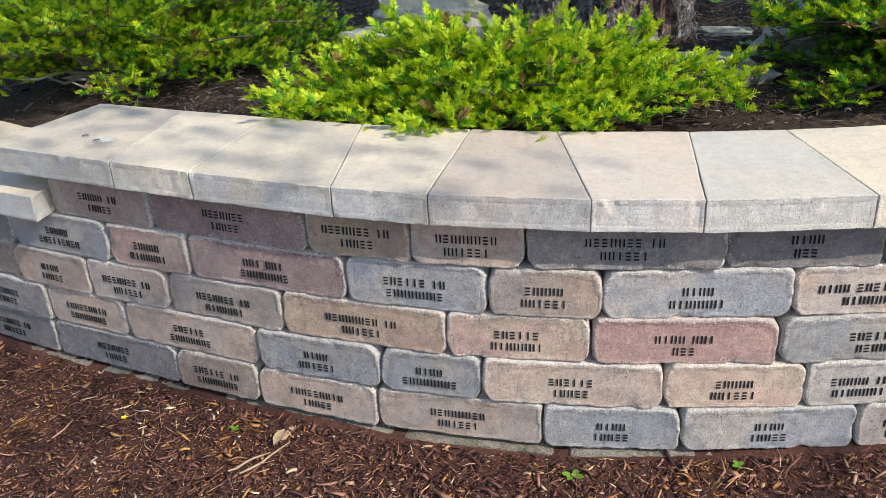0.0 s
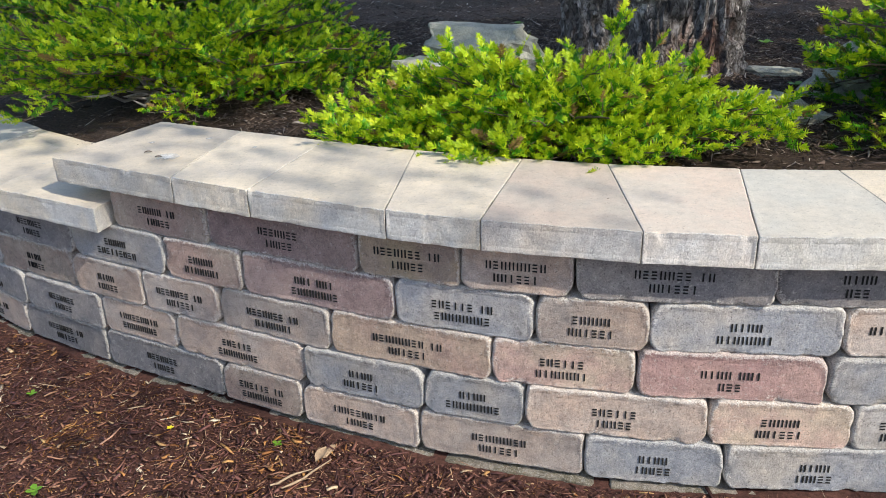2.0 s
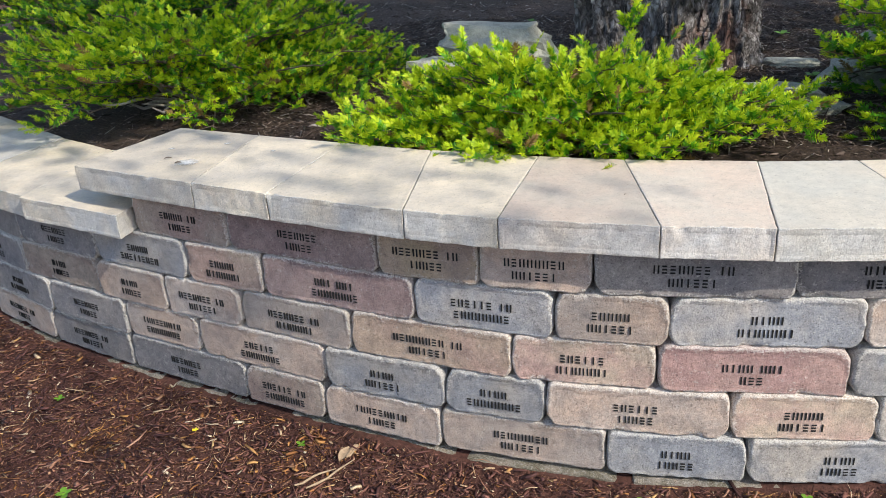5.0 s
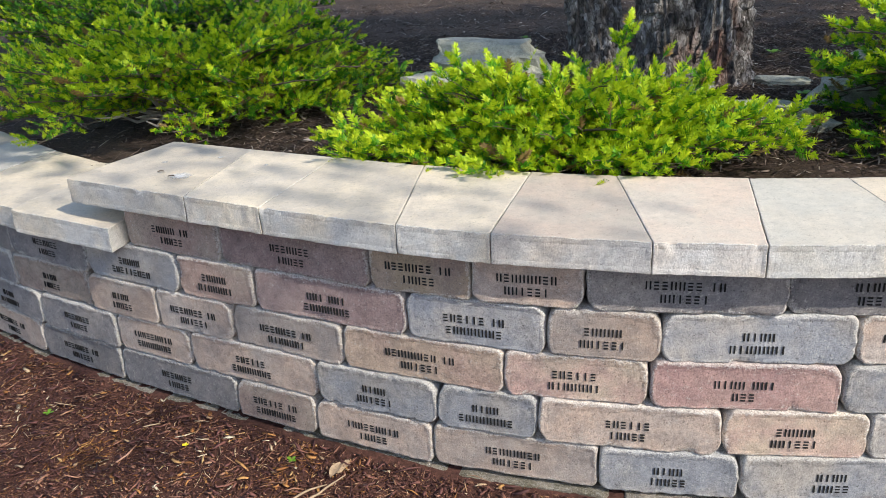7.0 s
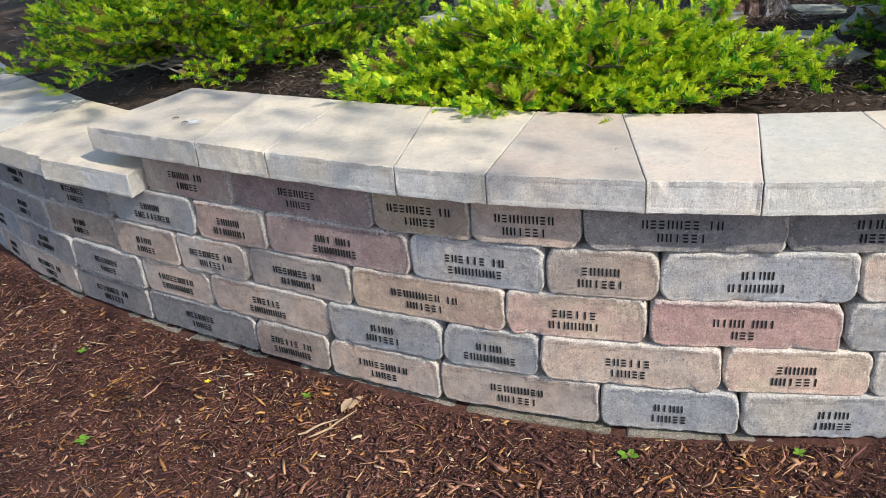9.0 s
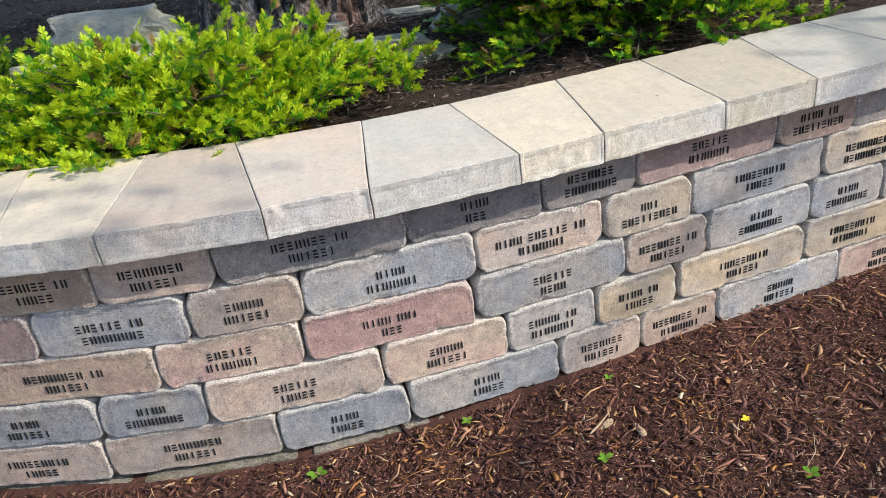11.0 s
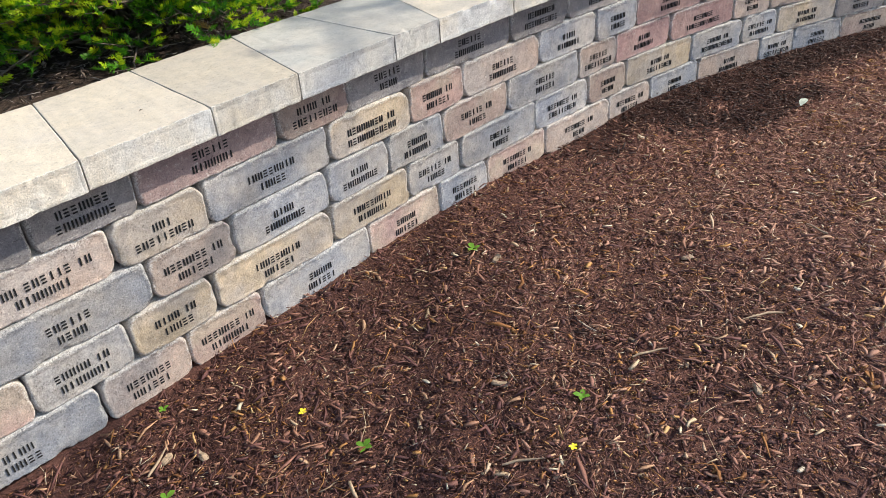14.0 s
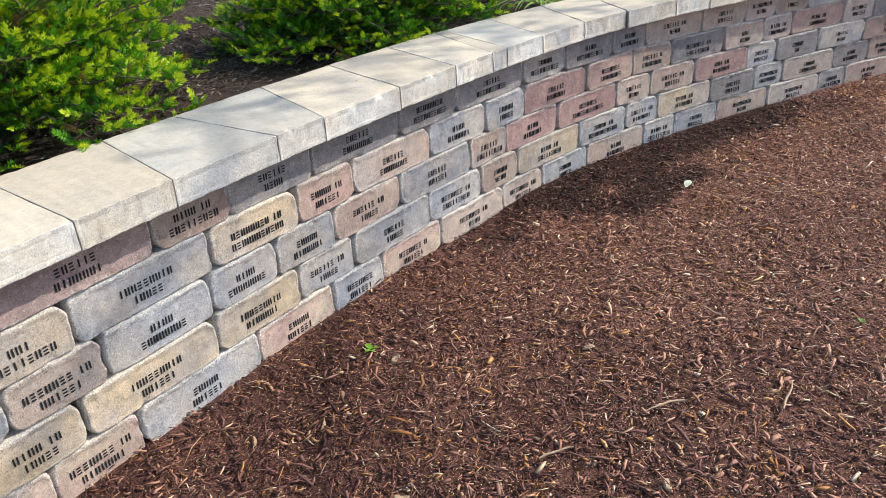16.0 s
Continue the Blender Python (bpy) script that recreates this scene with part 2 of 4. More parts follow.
PALE_CHIP = plain("pale_wood_chip", (0.36, 0.26, 0.17), 0.8)


def bark_material():
    m, n, l, b = nodes_of("flaking_bark")
    tc = n.new("ShaderNodeTexCoord")
    mp = n.new("ShaderNodeMapping")
    mp.inputs["Scale"].default_value = (1, 1, 0.5)
    l.new(tc.outputs["Object"], mp.inputs["Vector"])
    p = mp.outputs[0]
    v = n.new("ShaderNodeTexVoronoi")
    v.feature = "DISTANCE_TO_EDGE"
    v.inputs["Scale"].default_value = 42
    warp = n.new("ShaderNodeTexNoise")
    warp.inputs["Scale"].default_value, warp.inputs["Detail"].default_value = 14, 5
    l.new(p, warp.inputs["Vector"])
    bent = n.new("ShaderNodeVectorMath")
    bent.operation = "MULTIPLY_ADD"
    bent.inputs[1].default_value = (0.16, 0.16, 0.16)
    l.new(warp.outputs["Color"], bent.inputs[0])
    l.new(p, bent.inputs[2])
    l.new(bent.outputs[0], v.inputs["Vector"])
    crack = ramp_node(n, l, v.outputs["Distance"], [(0.0, (0.45, 0.43, 0.42)), (0.10, (1, 1, 1))])
    flake = n.new("ShaderNodeTexVoronoi")
    flake.inputs["Scale"].default_value = 42
    l.new(bent.outputs[0], flake.inputs["Vector"])
    c = ramp_node(n, l, noise_node(n, l, p, 30, 7, 0.75), [(0.34, (0.06, 0.050, 0.046)), (0.48, (0.23, 0.205, 0.193)), (0.64, (0.56, 0.535, 0.52))])
    red = ramp_node(n, l, noise_node(n, l, p, 7, 3, 0.5), [(0.57, (0, 0, 0)), (0.66, (0.7, 0.7, 0.7))])
    c = mix_node(n, l, red, c, (0.20, 0.075, 0.04))
    each = ramp_node(n, l, flake.outputs["Color"], [(0.1, (0.45, 0.43, 0.42)), (0.5, (1, 1, 1)), (0.9, (1.5, 1.5, 1.52))])
    c = mix_node(n, l, 1.0, c, each, "MULTIPLY")
    l.new(mix_node(n, l, 1.0, c, crack, "MULTIPLY"), b.inputs["Base Color"])
    b.inputs["Roughness"].default_value = 0.9
    bp = n.new("ShaderNodeBump")
    bp.inputs["Strength"].default_value, bp.inputs["Distance"].default_value = 1.0, 0.02
    h = n.new("ShaderNodeMath")
    h.operation = "ADD"
    l.new(noise_node(n, l, p, 60, 8, 0.8), h.inputs[0])
    l.new(crack, h.inputs[1])
    l.new(h.outputs[0], bp.inputs["Height"])
    l.new(bp.outputs[0], b.inputs["Normal"])
    return m


BARK = bark_material()
DEAD_TWIG = plain("grey_bare_stem", (0.36, 0.33, 0.30), 0.9)
TWIG = plain("grey_brown_twig", (0.13, 0.10, 0.078), 0.85)


# ---- builders ----
def mesh_of(name, verts, faces, mats, smooth=False, which=None):
    me = bpy.data.meshes.new(name)
    me.from_pydata([tuple(map(float, v)) for v in verts], [], faces)
    for m in mats if isinstance(mats, (list, tuple)) else [mats]:
        me.materials.append(m)
    if smooth:
        me.polygons.foreach_set("use_smooth", [True] * len(me.polygons))
    if which is not None:
        me.polygons.foreach_set("material_index", which)
    me.update()
    return me


def tri_mesh(name, verts, tris, mats, which=None):
    """A big triangle mesh from arrays."""
    me = bpy.data.meshes.new(name)
    verts, tris = np.asarray(verts, np.float32), np.asarray(tris, np.int32)
    me.vertices.add(len(verts))
    me.vertices.foreach_set("co", verts.ravel())
    me.loops.add(tris.size)
    me.loops.foreach_set("vertex_index", tris.ravel())
    me.polygons.add(len(tris))
    me.polygons.foreach_set("loop_start", np.arange(0, tris.size, 3, dtype=np.int32))
    for m in mats if isinstance(mats, (list, tuple)) else [mats]:
        me.materials.append(m)
    if which is not None:
        me.polygons.foreach_set("material_index", np.asarray(which, np.int32))
    me.update(calc_edges=True)
    me.validate()
    return me


def child(name, me, parent, label="", at=None):
    ob = new(name, me)
    ob.parent = parent
    if at is not None:
        ob.matrix_basis = at
    return tagged(ob, label)


def thing(name, label, category, group="", kind="", at=None):
    ob = new(name)
    ob.empty_display_size = 0.1
    if at is not None:
        ob.matrix_world = at
    return tagged(ob, label, category, group, kind)


LUMPS = [(random.Random(60 + k).uniform(0, 6.28), random.Random(90 + k).uniform(4, 22), random.Random(30 + k).uniform(0, 6.28)) for k in range(14)]


def waves(x, y, seed=0.0):
    """A soft uneven height, about -1 to 1: low swells of many ways and lengths."""
    return sum(np.sin(k * (math.cos(w) * x + math.sin(w) * y) + ph + seed * (1 + w)) * (5 / (3 + k)) for w, k, ph in LUMPS) / 3.2


# ---- the line of the wall's face ----
KNOTS = [(-5.2, 4.6), (-4.2, 3.1), (-3.55, 2.28), (-3.0, 1.62), (-2.6, 1.18), (-2.2, 0.79), (-1.821, 0.481), (-1.596, 0.31), (-1.361, 0.165), (-1.055, 0.017), (-0.6, -0.173), (-0.3, -0.288),
         (0.0, -0.371), (0.3, -0.413), (0.6, -0.424), (0.9, -0.416), (1.2, -0.401), (1.5, -0.389), (1.8, -0.383), (2.1, -0.387), (2.4, -0.402),
         (2.7, -0.431), (3.0, -0.479), (3.3, -0.553), (3.6, -0.653), (4.1, -0.855), (4.56, -1.06), (4.9, -1.23), (5.6, -1.62), (6.6, -2.25)]


def glide(knots, n=24):
    k, out = np.array(knots), []
    for i in range(len(k) - 1):
        a, b, c, d = k[max(i - 1, 0)], k[i], k[i + 1], k[min(i + 2, len(k) - 1)]
        for u in np.arange(n) / n:
            out.append(0.5 * (2 * b + (c - a) * u + (2 * a - 5 * b + 4 * c - d) * u * u + (3 * b - a - 3 * c + d) * u ** 3))
    return np.array(out + [k[-1]])


LINE = glide(KNOTS)
RUN = np.r_[0, np.cumsum(np.hypot(*np.diff(LINE, axis=0).T))]
RUN -= RUN[np.argmin(abs(LINE[:, 0]))]


def on_line(s, out=0.0):
    """The place at run s, out metres in front of the face."""
    p = np.array([np.interp(s, RUN, LINE[:, 0]), np.interp(s, RUN, LINE[:, 1])])
    q = np.array([np.interp(s + 0.02, RUN, LINE[:, 0]), np.interp(s + 0.02, RUN, LINE[:, 1])])
    o = np.array([np.interp(s - 0.02, RUN, LINE[:, 0]), np.interp(s - 0.02, RUN, LINE[:, 1])])
    d = (q - o) / np.linalg.norm(q - o)
    return p + out * np.array([d[1], -d[0]])


def face_y(x):
    return np.interp(x, LINE[:, 0], LINE[:, 1])


def ground_z(x, y):
    near = np.exp(-np.maximum(face_y(x) - y, 0) / 0.22)
    foot = np.interp(x, [-2, -1.4, -1, -0.46, 0, 0.5, 0.8, 1.1, 2, 2.3, 2.7, 3.5, 5], [0.0, -0.011, -0.007, -0.012, -0.015, -0.009, 0.001, 0.010, 0.014, 0.004, 0.026, 0.014, 0.014])
    away = -0.045 + 0.02 * np.clip((x - 1.2) / 2.0, 0, 1) + 0.004 * waves(x, y) + 0.006 * waves(2.6 * x, 2.6 * y, 2.0) * (np.abs(x) < 8)
    return away * (1 - near) + (foot + 0.003 * waves(x, y)) * near


def bed_z(x, y):
    left = np.clip((-0.95 - x) / 0.5, 0, 1)
    back = np.clip(y - face_y(x) - 0.3, 0, 30)
    ends = np.clip(1 - np.maximum(np.maximum(-4.6 - x, x - 6.0), 0) / 2.5, 0, 1)
    return (0.485 - 0.075 * left * np.exp(-back / 1.2) + 0.014 * np.minimum(back, 6) + 0.010 * waves(x, y, 3.0)) * ends - 0.12 * (1 - ends)


def dark_zone(x, y):
    """Where the mulch is darker: along the foot of the far stretch and in scattered patches."""
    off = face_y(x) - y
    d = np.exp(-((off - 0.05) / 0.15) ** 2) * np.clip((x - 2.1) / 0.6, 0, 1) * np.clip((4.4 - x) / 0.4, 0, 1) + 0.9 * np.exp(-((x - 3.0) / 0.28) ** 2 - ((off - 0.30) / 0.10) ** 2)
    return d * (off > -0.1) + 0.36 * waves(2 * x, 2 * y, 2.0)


# ---- ground and planting bed ----
def grid_sheet(name, xs, ys, height, mat, foot=None):
    X, Y = np.meshgrid(xs, ys)
    if foot is not None:
        Y = Y + foot(X)
    Z = height(X, Y)
    n = len(xs)
    v = np.stack([X, Y, Z], -1).reshape(-1, 3)
    f = [(j * n + i, j * n + i + 1, (j + 1) * n + i + 1, (j + 1) * n + i) for j in range(len(ys) - 1) for i in range(n - 1)]
    return new(name, mesh_of(name, v, f, mat, True))


span = lambda *parts: np.unique(np.concatenate([np.linspace(*p) for p in parts]).round(4))
ground = grid_sheet("ground", span((-300, -8, 12), (-8, -3, 14), (-3, 6, 200), (6, 10, 14), (10, 300, 12)),
                    span((-300, -8, 12), (-8, -3.2, 12), (-3.2, 1, 110), (1, 3, 14), (3, 10, 10), (10, 300, 10)), ground_z, SOIL)
xy = np.array([v.co[:2] for v in ground.data.vertices])
ground.data.attributes.new("dark_mulch", "FLOAT", "POINT").data.foreach_set("value", np.clip((dark_zone(xy[:, 0], xy[:, 1]) - 0.35) / 0.3, 0, 1) * (abs(xy[:, 0]) < 6))
tagged(ground, "dark reddish-brown shredded bark mulch ground", "ground", kind="structure")
bed = grid_sheet("planting_bed", span((-30, -5, 16), (-5, 6, 130), (6, 30, 16)), np.r_[0, 0.02, np.linspace(0.06, 3, 50), np.linspace(3.3, 9, 14), 14, 22, 40],
                 bed_z, BED_SOIL, lambda x: face_y(x) + 0.14)
tagged(bed, "raised planting bed of dark weathered mulch", "planting bed", kind="structure")


# ---- the wall: footing, blocks, caps ----
wall = thing("retaining_wall", "curved low retaining wall of tumbled multicoloured concrete blocks", "wall", kind="structure")

# unseen dark strip behind the blocks, added to stop light in the joints
ss = np.linspace(-6.0, 6.9, 200)
cv, cf = [], []
for s in ss:
    a, b = on_line(s, -0.09), on_line(s, -0.16)
    top = 0.40 if s < -1.0 else 0.495
    cv += [(*a, -0.2), (*a, top), (*b, top), (*b, -0.2)]
for i in range(len(ss) - 1):
    for k in range(3):
        cf.append((4 * i + k, 4 * i + k + 1, 4 * i + 5 + k, 4 * i + 4 + k))
child("backfill", mesh_of("backfill", cv, cf, BACKING), wall, "dark backing strip added to keep light out of the joints")


def block_mesh(length, height, depth, rng, round_corner=0.0185, edge=0.0050):
    """A tumbled block: face towards -y, bowed ends, wandering outline, worn edges and knocked-off corners."""
    a, b = length / 2, height / 2
    nu, nv = max(8, int(length / 0.0060)), 13
    us = np.concatenate([[-a, -a + 0.003, -a + 0.007], np.linspace(-a + 0.012, a - 0.012, nu), [a - 0.007, a - 0.003, a]])
    vs = np.concatenate([[-b, -b + 0.003, -b + 0.007], np.linspace(-b + 0.012, b - 0.012, nv), [b - 0.007, b - 0.003, b]])
    seed = Vector((rng.random() * 90, rng.random() * 90, rng.random() * 90))
    radii = [min(round_corner * rng.uniform(0.55, 1.75), 0.42 * height) for _ in range(4)]
    bow = (rng.uniform(0.0, 0.0045), rng.uniform(0.0, 0.0045))
    tilt = rng.uniform(-0.0016, 0.0016)
    n, verts, rim = len(us), [], []
    for v in vs:
        for u in us:
            r = radii[(u > 0) + 2 * (v > 0)]
            x, z = u, v
            su, sv = math.copysign(1, u), math.copysign(1, v)
            cx, cz = max(abs(u) - (a - r), 0), max(abs(v) - (b - r), 0)
            if cx > 0 and cz > 0:
                h = math.hypot(cx, cz)
                big = max(cx, cz)
                x = su * (a - r + cx / h * big)
                z = sv * (b - r + cz / h * big)
                d = r - big
            else:
                d = min(a - abs(u), b - abs(v))
            wob = noise.noise(seed + Vector((x * 26, z * 26, 0)))
            near = max(0.0, 1 - d / 0.022)
            nx, nz = max(0.0, 1 - (a - abs(u)) / 0.03) ** 2, max(0.0, 1 - (b - abs(v)) / 0.025) ** 2
            fx = 0.0009 + 0.0030 * noise.noise(seed + Vector((5 * su, z * 24, 1))) + 0.0016 * noise.noise(seed + Vector((9 * su, z * 80, 1))) + bow[u > 0] * (z / b) ** 2
            fz = -0.0002 + 0.0014 * noise.noise(seed + Vector((x * 17, 5 * sv, 2))) + 0.0013 * noise.noise(seed + Vector((x * 75, 9 * sv, 2)))
            e = edge * (1 + 0.85 * wob) * (0.65 if b - abs(v) < a - abs(u) else 1.0)
            back = 0.0 if d >= e else e - math.sqrt(max(e * e - (e - d) ** 2, 0))
            chip = max(0.0, noise.noise(seed + Vector((x * 21, 20, z * 21))) + 0.25 * noise.noise(seed + Vector((x * 90, 20, z * 90))) - 0.28) * 0.018 * near
            rough = 0.0010 * noise.noise(seed + Vector((x * 16, 7, z * 16))) + 0.0006 * noise.noise(seed + Vector((x * 60, 7, z * 60))) + near * (0.0009 * near + 0.0024 * noise.noise(seed + Vector((x * 95, 3, z * 95))))
            # crumbled rim, its pale band widened at the top for sun on the bevel
            rim.append(min(1.0, max(0.0, 1.1 - d / (0.0100 + 0.008 * wob + (0.003 if v > 0 else -0.002)), chip / 0.005)))
            verts.append((x - su * nx * fx, back + rough + chip, z - sv * nz * fz + tilt * x / a * abs(z) / b))
    faces = [(j * n + i, j * n + i + 1, (j + 1) * n + i + 1, (j + 1) * n + i) for j in range(len(vs) - 1) for i in range(n - 1)]
    m = len(vs)
    ring = [i for i in range(n)] + [j * n + n - 1 for j in range(1, m)] + [(m - 1) * n + i for i in range(n - 2, -1, -1)] + [j * n for j in range(m - 2, 0, -1)]
    base = len(verts)
    verts += [(verts[k][0], depth, verts[k][2]) for k in ring]
    c = len(ring)
    faces += [(ring[k], base + k, base + (k + 1) % c, ring[(k + 1) % c]) for k in range(c)]
    faces.append(tuple(base + k for k in range(c - 1, -1, -1)))
    return verts, faces, rim + [0.0] * c


def rimmed(me, rim):
    """Keep with each vertex how near it lies to a crumbled rim."""
    me.attributes.new("rim", "FLOAT", "POINT").data.foreach_set("value", rim)
    return me


def bars_mesh(lines, length):
    """Engraved writing that stands for names: plain thin bars, upright pairs or short level ones, as dense as the letters."""
    tall, gap, thin = 0.0158, 0.0258, 0.0028
    most = max(sum(w) + len(w) - 1 for w in lines)
    pitch = min(0.0146, (length - 0.035) / most)
    thin = min(thin, pitch * 0.25)
    verts, faces = [], []

    def bar(x0, x1, z0, z1):
        o = len(verts)
        verts.extend((px, py, pz) for py in (-0.0019, 0.003) for px, pz in ((x0, z0), (x1, z0), (x1, z1), (x0, z1)))
        faces.extend([(o, o + 1, o + 2, o + 3), (o, o + 4, o + 5, o + 1), (o + 1, o + 5, o + 6, o + 2), (o + 2, o + 6, o + 7, o + 3), (o + 3, o + 7, o + 4, o)])

    for k, words in enumerate(lines):
        z = gap * ((len(lines) - 1) / 2 - k) - 0.0065
        low, high = z - tall / 2, z + tall / 2
        x = -pitch * (sum(words) + 0.7 * (len(words) - 1)) / 2
        for w in words:
            for i in range(w):
                x0, x1 = x + 0.14 * pitch, x + 0.82 * pitch
                turn = (7 * i + 3 * w + 5 * k + i * i) % 7
                if turn in (0, 2, 3, 5):
                    bar(x0, x0 + thin, low, high)
                    bar(x1 - thin, x1, low, high)
                elif turn == 6:
                    bar((x0 + x1 - thin) / 2, (x0 + x1 + thin) / 2, low, high)
                else:
                    for c in (low, (low + high - thin) / 2, high - thin):
                        bar(x0, x1 - 0.08 * pitch, c, c + 0.85 * thin)
                x += pitch
            x += 0.7 * pitch
    return mesh_of("inscription", verts, faces, INK)


# each course, top to bottom: joints along the run; stone and word lengths of each block
COURSES = [
    ([-0.985, -0.697, -0.315, -0.098, 0.117, 0.467, 0.743, 0.948, 1.287, 1.491, 1.752, 2.083, 2.338, 2.671, 2.895, 3.154, 3.338, 3.663, 3.914, 4.1],
     "b52/5 m7/5 o72/5 t8/6 d72/6 d4/3 d7/8 m6/7 b42/9 d6/4 d6/8 d8/a d6/a g5/a d4/a d4/7 t62/4 b6/6 t8/4"),
    ([-1.80, -1.48, -1.151, -0.838, -0.615, -0.24, 0.046, 0.257, 0.597, 0.872, 1.079, 1.416, 1.682, 1.885, 2.206, 2.471, 2.669, 3.014, 3.273, 3.493, 3.798, 4.04, 4.217, 4.557],
     "d52/5 d7/5 g5/9 b5/7 m33/8 g62/8 t5/6 g4/7 t462/7 y3/9 g9/5 y82/b p52/6 t6/8 g4/7 g5/5 r6/7 p7/8 b61/8 d72/9 t3/4 t42/8 p42/8"),
    ([-1.80, -1.495, -1.172, -0.928, -0.695, -0.396, -0.039, 0.239, 0.583, 0.92, 1.122, 1.392, 1.593, 1.797, 2.065, 2.389, 2.575, 2.854, 3.188, 3.382, 3.638, 3.951, 4.134, 4.403, 4.72],
     "d4/5 b4/5 t4/5 t72/6 t72/7 q82/6 p6/7 r43/3 g6/4 t72/6 g4/8 g4/8 g5/7 b62/5 g6/6 t6/9 r4/7 r7/c t6/4 b62/6 r32/7 g6/6 d5/2 g6/4"),
    ([-1.75, -1.403, -1.094, -0.845, -0.473, -0.184, 0.029, 0.379, 0.644, 0.848, 1.049, 1.383, 1.651, 1.856, 2.181, 2.435, 2.63, 2.977, 3.245, 3.432, 3.74, 4.011, 4.191, 4.531, 4.781],
     "d4/7 d7/5 t9/8 t6/8 g4/6 g4/8 t6/5 p5/6 g52/7 y42/5 y9/6 y9/7 g62/5 g6/5 g72/9 b5/4 y42/9 g52/b g62/7 y42/7 d6/6 g8/8 t5/8 d4/7"),
    ([-1.78, -1.436, -1.108, -0.717, -0.486, -0.198, 0.151, 0.419, 0.758, 0.956, 1.156, 1.495, 1.763, 1.964, 2.226, 2.547, 2.765, 3.023, 3.356, 3.537, 3.793, 4.109, 4.447, 4.633, 4.95],
     "t72/5 d72/6 d7/5 b62/8 t9/5 t8/6 g4/5 g4/5 t7/6 p72/7 g5/6 p5/6 g7/6 p71/6 t72/4 t72/6 g5/5 t4/7 g42/9 g5/6 b8/4 t8/6 d5/9 b24/5"),
]
COURSE = 0.1


def lay_block(s0, s1, row, key, words, rng):
    a, b = on_line(s0), on_line(s1)
    d = b - a
    length = float(np.hypot(*d)) - 0.0018
    mid = (a + b) / 2
    turn = math.degrees(math.atan2(d[1], d[0])) + rng.uniform(-0.5, 0.5)
    v, f, rim = block_mesh(length, COURSE - 0.0012, 0.17, rng)
    push = rng.uniform(-0.003, 0.003)
    n = np.array([d[1], -d[0]]) / np.linalg.norm(d)
    at = pose(*(mid + push * n), COURSE * (4 - row) + COURSE / 2 + rng.uniform(-0.0008, 0.0008), 0, rng.uniform(-0.4, 0.4), turn)
    ob = child("block", rimmed(mesh_of("block", v, f, STONE[key], True), rim), wall, at=at)
    if words:
        child("inscription", bars_mesh(words, length), ob, "black engraved writing")
    return ob


rng = random.Random(7)
widths = (0.21, 0.27, 0.34)
for row, (joints, codes) in enumerate(COURSES):
    for s0, s1, code in zip(joints, joints[1:], codes.split()):
        lay_block(s0, s1, row, code[0], [[int(c, 16) for c in part] for part in code[1:].split("/")], rng)
    s = joints[-1]
    while s < 6.3:  # on to the right, past the last block that can be told
        e = s + rng.choice(widths)
        lay_block(s, e, row, rng.choice("ggtdbpt"), [[rng.randint(4, 8)], [rng.randint(4, 8)]], rng)
        s = e
    s = joints[0]
    while row > 0 and s > -4.2:
        e = s - rng.choice(widths)
        lay_block(e, s, row, rng.choice("ddgt"), [[rng.randint(4, 8)], [rng.randint(4, 8)]], rng)
        s = e

# pale footing course that just shows under the lowest blocks
s = -4.1
while s < 6.2:
    e = s + rng.uniform(0.3, 0.5)
    a, b = on_line(s), on_line(e)
    d = b - a
    v, f, rim = block_mesh(float(np.hypot(*d)) - 0.006, 0.09, 0.2, rng, 0.02, 0.010)
    n = np.array([d[1], -d[0]]) / np.linalg.norm(d)
    child("footing_block", rimmed(mesh_of("footing_block", v, f, FOOTING, True), rim), wall, "mossy pale concrete footing block",
          pose(*((a + b) / 2 + n * rng.uniform(0.002, 0.012)), -0.055 + rng.uniform(-0.002, 0.001), 0, 0, math.degrees(math.atan2(d[1], d[0]))))
    s = e


